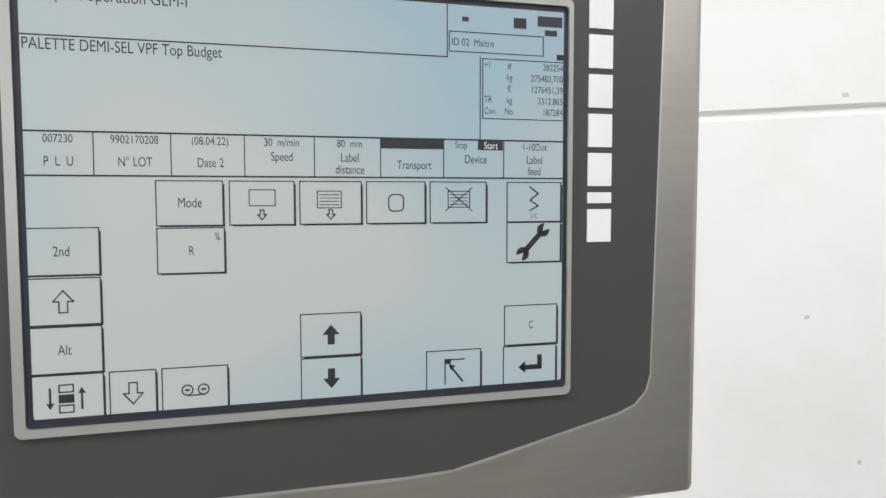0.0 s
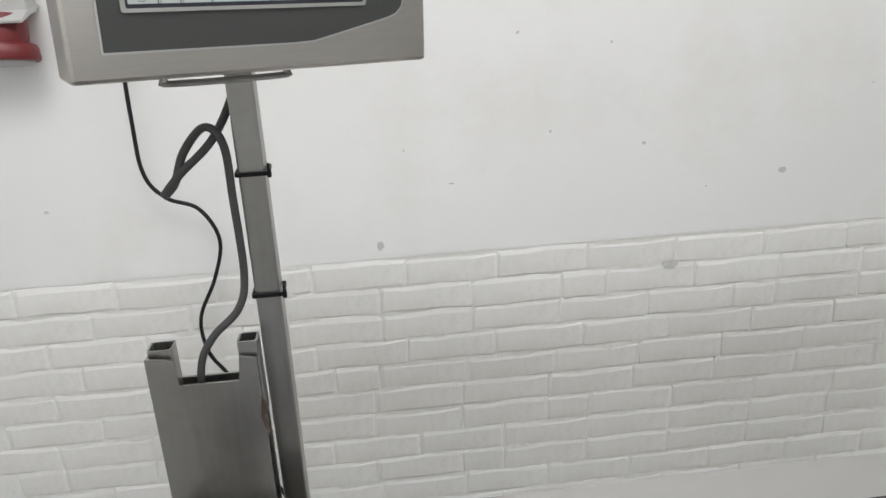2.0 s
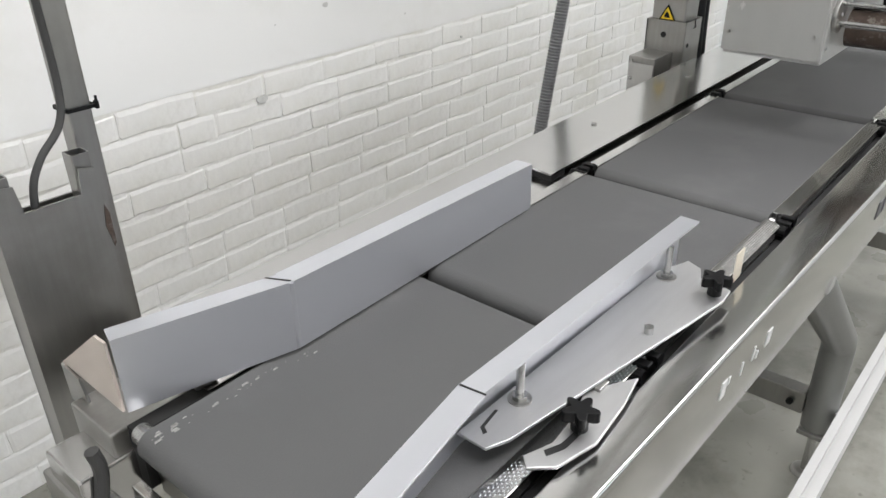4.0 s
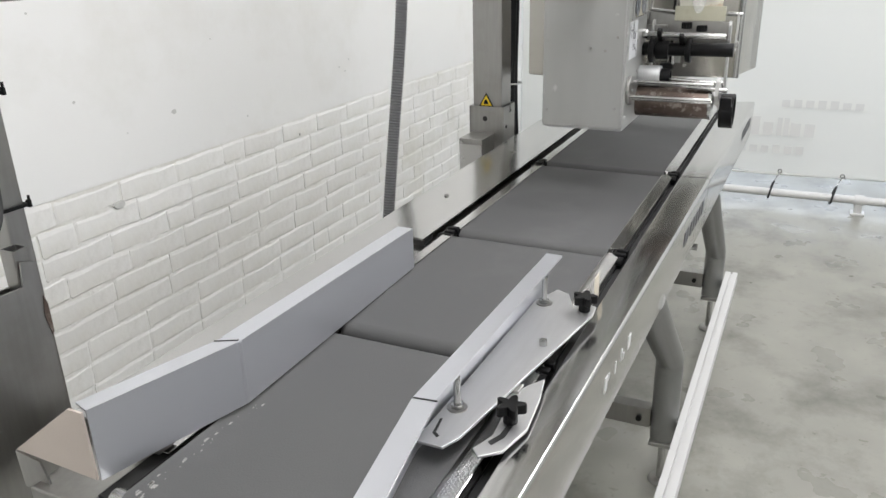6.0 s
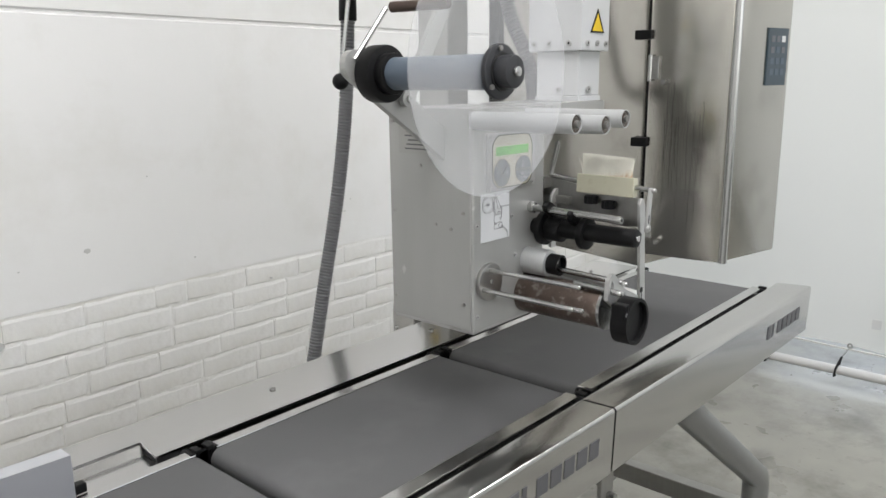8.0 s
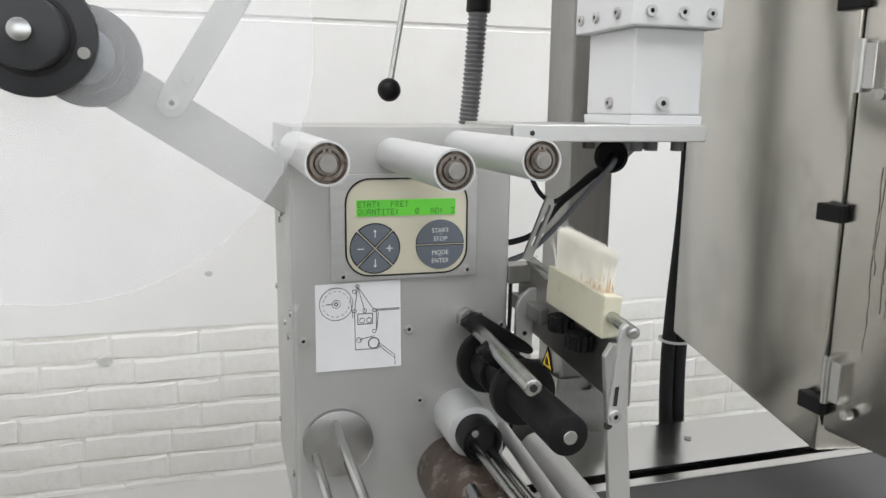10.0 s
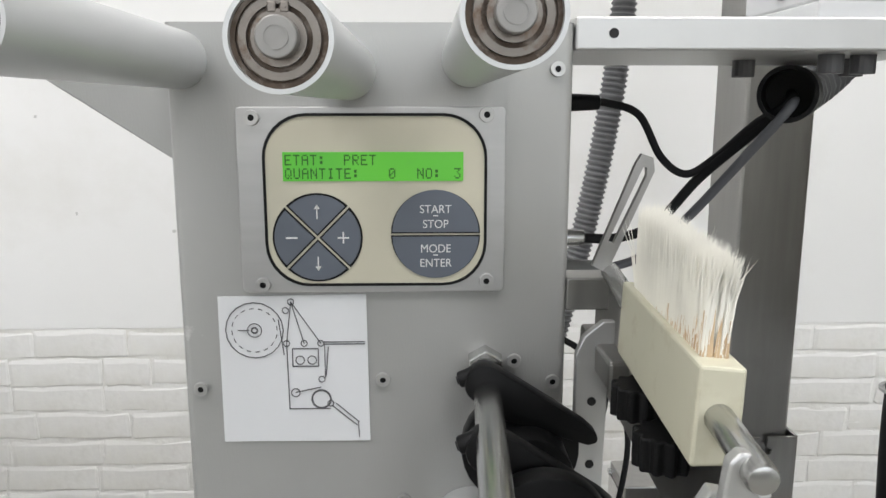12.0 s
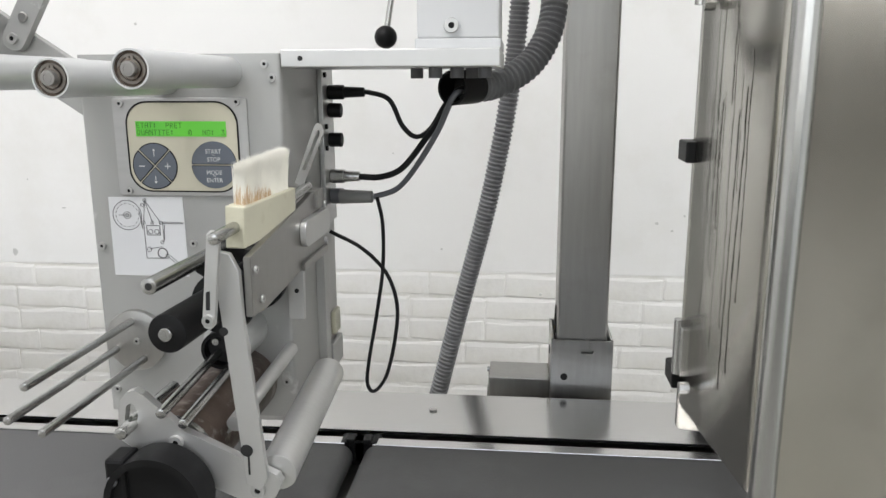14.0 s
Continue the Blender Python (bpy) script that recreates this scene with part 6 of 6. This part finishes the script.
# ---- control cabinet ----
def cabinet():
    c = thing("control_cabinet", (2.05, -1.1, 0.857), "tall stainless steel control cabinet with water streaks", "cabinet")
    A, B, C, D = (1.972, -0.800), (1.853, -1.279), (1.871, -1.458), (2.085, -1.505)
    F = (2.205, -0.83)
    z0, z1 = 1.015, 2.35
    part("body", prism([A, B, (2.098, -1.325), F], "z", z0, z1, 0.006), STEELC, c, "stained stainless body", smooth=True)
    door = part("door", prism([(1.852, -1.2835), C, D, (2.097, -1.3285)], "z", z0 + 0.03, z1, 0.008), STEELC, c, "deep stainless door with rounded edges", smooth=True)
    part("edge_bead", rod((C[0] + 0.012, C[1] - 0.004, z0 + 0.03), (C[0] + 0.012, C[1] - 0.004, z1), 0.010, seg=16), CHROME, door, smooth=True)
    for z in (1.075, 1.30, 1.53, 1.8):
        part("latch", box(1.845, 1.864, -1.290, -1.252, z - 0.010, z + 0.010, 0.002), BLACK, c, "black latch")
    for z in (1.46, 1.11):
        bm = rod((1.849, -1.290, z - 0.028), (1.849, -1.290, z + 0.028), 0.005, seg=14)
        box(1.848, 1.860, -1.310, -1.290, z - 0.024, z + 0.024, 0.001, bm)
        part("hinge", bm, CHROME, door)
        part("bolt", rod((1.854, -1.323, z - 0.03), (1.845, -1.323, z - 0.03), 0.006, seg=8), CHROME, door)
    part("gasket", prism([(1.858, -1.2800), (1.858, -1.2830), (2.095, -1.3280), (2.095, -1.3255)], "z", z0 + 0.035, z1), BLACK, c)
    # dried streaks that ran down the side of the door
    rnd = random.Random(17)
    for k in range(13):
        y = -1.312 - 0.120 * rnd.random()
        za = 1.33 + 0.10 * rnd.random()
        ze = za - rnd.uniform(0.08, 0.26)
        w = rnd.uniform(0.0004, 0.0011)
        bm = bmesh.new()
        n = 22
        left, right = [], []
        for i in range(n + 1):
            z = za + (ze - za) * i / n
            y += rnd.gauss(0, 0.0007)
            x = 1.8520 + (y + 1.2835) / (C[1] + 1.2835) * (C[0] - 1.852) - 0.0005
            ww = w * (0.5 + 0.7 * rnd.random()) * (1.6 if i == n else 1)
            left.append(bm.verts.new((x, y - ww, z)))
            right.append(bm.verts.new((x, y + ww, z)))
        for i in range(n):
            bm.faces.new((left[i], right[i], right[i + 1], left[i + 1]))
        part("water_streak", bm, STREAK, door)
    # keypad on the door front
    d = (Vector(D) - Vector(C)).normalized()
    n = Vector((d.y, -d.x))
    def on_front(u, w):
        p = Vector(C) + d * u + n * w
        return p.x, p.y
    k = part("keypad", prism([on_front(0.125, 0.0005), on_front(0.125, 0.003), on_front(0.200, 0.003), on_front(0.200, 0.0005)], "z", 1.42, 1.54), KEYPAD, door, "dark keypad with blue and green keys")
    rnd = random.Random(2)
    for i in range(3):
        for j in range(4):
            u, z = 0.135 + 0.020 * i, 1.442 + 0.023 * j
            part("key", prism([on_front(u, 0.003), on_front(u, 0.004), on_front(u + 0.013, 0.004), on_front(u + 0.013, 0.003)], "z", z, z + 0.013), PALE if (i, j) == (2, 3) else (SOCKETG if rnd.random() < 0.6 else BLUETUBE), k)
    part("mounting_bar", box(1.838, 2.03, -0.85, -0.70, 1.95, 2.03, 0.003), STEELD, c)
    h = thing("cabinet_cable", (2.04, -0.74, 0.0), "pair of thick black cables rising behind the cabinet", "cable")
    for dx in (0.0, 0.026):
        part("cord", tube([(2.040 + dx, -0.74, 0.006), (2.035 + dx, -0.735, 0.5), (2.018 + dx, -0.725, 0.86), (2.020 + dx, -0.722, 1.02), (2.032 + dx, -0.722, 1.25), (2.030 + dx, -0.725, 1.60), (2.03 + dx, -0.725, 2.30)], 0.0135, 12, 8), RUBBER, h, smooth=True)
    part("cable_tie", pipe_ring((2.031, -0.723, 0.972), (2.031, -0.723, 0.976), 0.032, 0.027, 20), SOCKETL, h)


cabinet()


# ---- brickwork, piece by piece ----
def bricks():
    rnd = random.Random(21)

    def brick_mesh(name, w, h, seed):
        """A painted brick face: soft worn edges, an uneven outline, slightly hollow or proud."""
        r = random.Random(seed)
        bm = bmesh.new()
        us, vs = (0.0, 0.035, 0.34, 0.67, 0.965, 1.0), (0.0, 0.05, 0.83, 1.0)
        grid = []
        for j, v in enumerate(vs):
            row = []
            for i, u in enumerate(us):
                rim = i in (0, 5) or j in (0, 3)
                deep = 0.0024 + r.uniform(-0.0004, 0.0004)
                if i in (0, 5):
                    deep = 0.0016 + r.uniform(-0.0012, 0.0006)
                if j == 0:    # the lower arris steps back at once
                    deep = r.uniform(-0.0006, 0.0008)
                if j == 3:    # struck mortar slopes back behind the brick above
                    deep = r.uniform(-0.0016, 0.0004)
                x = (u - 0.5) * w + r.uniform(-0.0022, 0.0022)
                z = (v - 0.5) * h + r.uniform(-0.0034, 0.0034)
                if rim and r.random() < 0.12:    # chipped arris
                    z *= 0.93
                row.append(bm.verts.new((x, -deep, z)))
            grid.append(row)
        for j in range(3):
            for i in range(5):
                bm.faces.new((grid[j][i], grid[j][i + 1], grid[j + 1][i + 1], grid[j + 1][i]))
        loop = grid[0] + [grid[1][-1], grid[2][-1]] + grid[3][::-1] + [grid[2][0], grid[1][0]]
        back = [bm.verts.new((q.co.x * 1.01, 0.0040, q.co.z * 1.03)) for q in loop]
        for k in range(len(loop)):
            j = (k + 1) % len(loop)
            bm.faces.new((loop[k], back[k], back[j], loop[j]))
        bmesh.ops.recalc_face_normals(bm, faces=bm.faces)
        me = bpy.data.meshes.new(name)
        bm.to_mesh(me)
        bm.free()
        me.materials.append(BRICK)
        return me

    W, H = 0.2105, 0.0610
    full = [brick_mesh("brick", W - 0.0030, H + 0.0030, s) for s in range(12)]
    half = [brick_mesh("brick", W / 2 - 0.0030, H + 0.0030, s + 50) for s in range(6)]
    # lumpy painted mortar between and over the bricks
    from mathutils import noise
    verts, faces = [], []
    nx, nz = 420, 122
    for j in range(nz + 1):
        z = 0.001 + 0.8560 * j / nz
        for i in range(nx + 1):
            x = -0.855 + 5.45 * i / nx
            lump = noise.noise((x * 30, 1.7, z * 70)) * 0.0018 + noise.noise((x * 7, 4.1, z * 24)) * 0.0016
            verts.append((x, 0.0004 + (lump if j < nz - 1 else 0.0), z))
    for j in range(nz):
        for i in range(nx):
            a = j * (nx + 1) + i
            faces.append((a, a + 1, a + nx + 2, a + nx + 1))
    me = bpy.data.meshes.new("mortar")
    me.from_pydata(verts, [], faces)
    me.materials.append(MORTAR)
    me.shade_smooth()
    ob = new("mortar", me)
    ob.parent = NORTH
    course = 0.0655
    near, rest = [], []
    for j in range(13):
        z = 0.8535 - 0.0325 - course * j
        if z < 0.02:
            break
        x = -0.855 + (0.0 if j % 2 else -0.105) + rnd.uniform(-0.03, 0.03)
        while x < 4.4:
            short = rnd.random() < 0.14
            w = W / 2 if short else W
            cx = x + w / 2
            if cx - w / 2 > -0.86:
                spot = (cx, rnd.uniform(-0.0004, 0.0011), z + rnd.uniform(-0.0022, 0.0022), short, rnd.randrange(6 if short else 12), rnd.uniform(-0.35, 0.35))
                (near if -0.86 < cx < 2.6 and len(near) < 296 and z > 0.03 else rest).append(spot)
            x += w + rnd.uniform(-0.002, 0.003)
    for cx, y, z, short, k, tilt in near:
        ob = new("brick", (half if short else full)[k])
        ob.matrix_basis = pose(cx, y, z, 0, tilt, 0)
        ob.parent = NORTH
    if rest:
        bm = bmesh.new()
        for cx, y, z, short, k, tilt in rest:
            me = (half if short else full)[k]
            first = len(bm.verts)
            bm.from_mesh(me)
            bm.verts.ensure_lookup_table()
            m = pose(cx, y, z, 0, tilt, 0)
            for v in bm.verts[first:]:
                v.co = m @ v.co
        tagged(part("far_brickwork", bm, BRICK, NORTH), kind="stuff")


bricks()
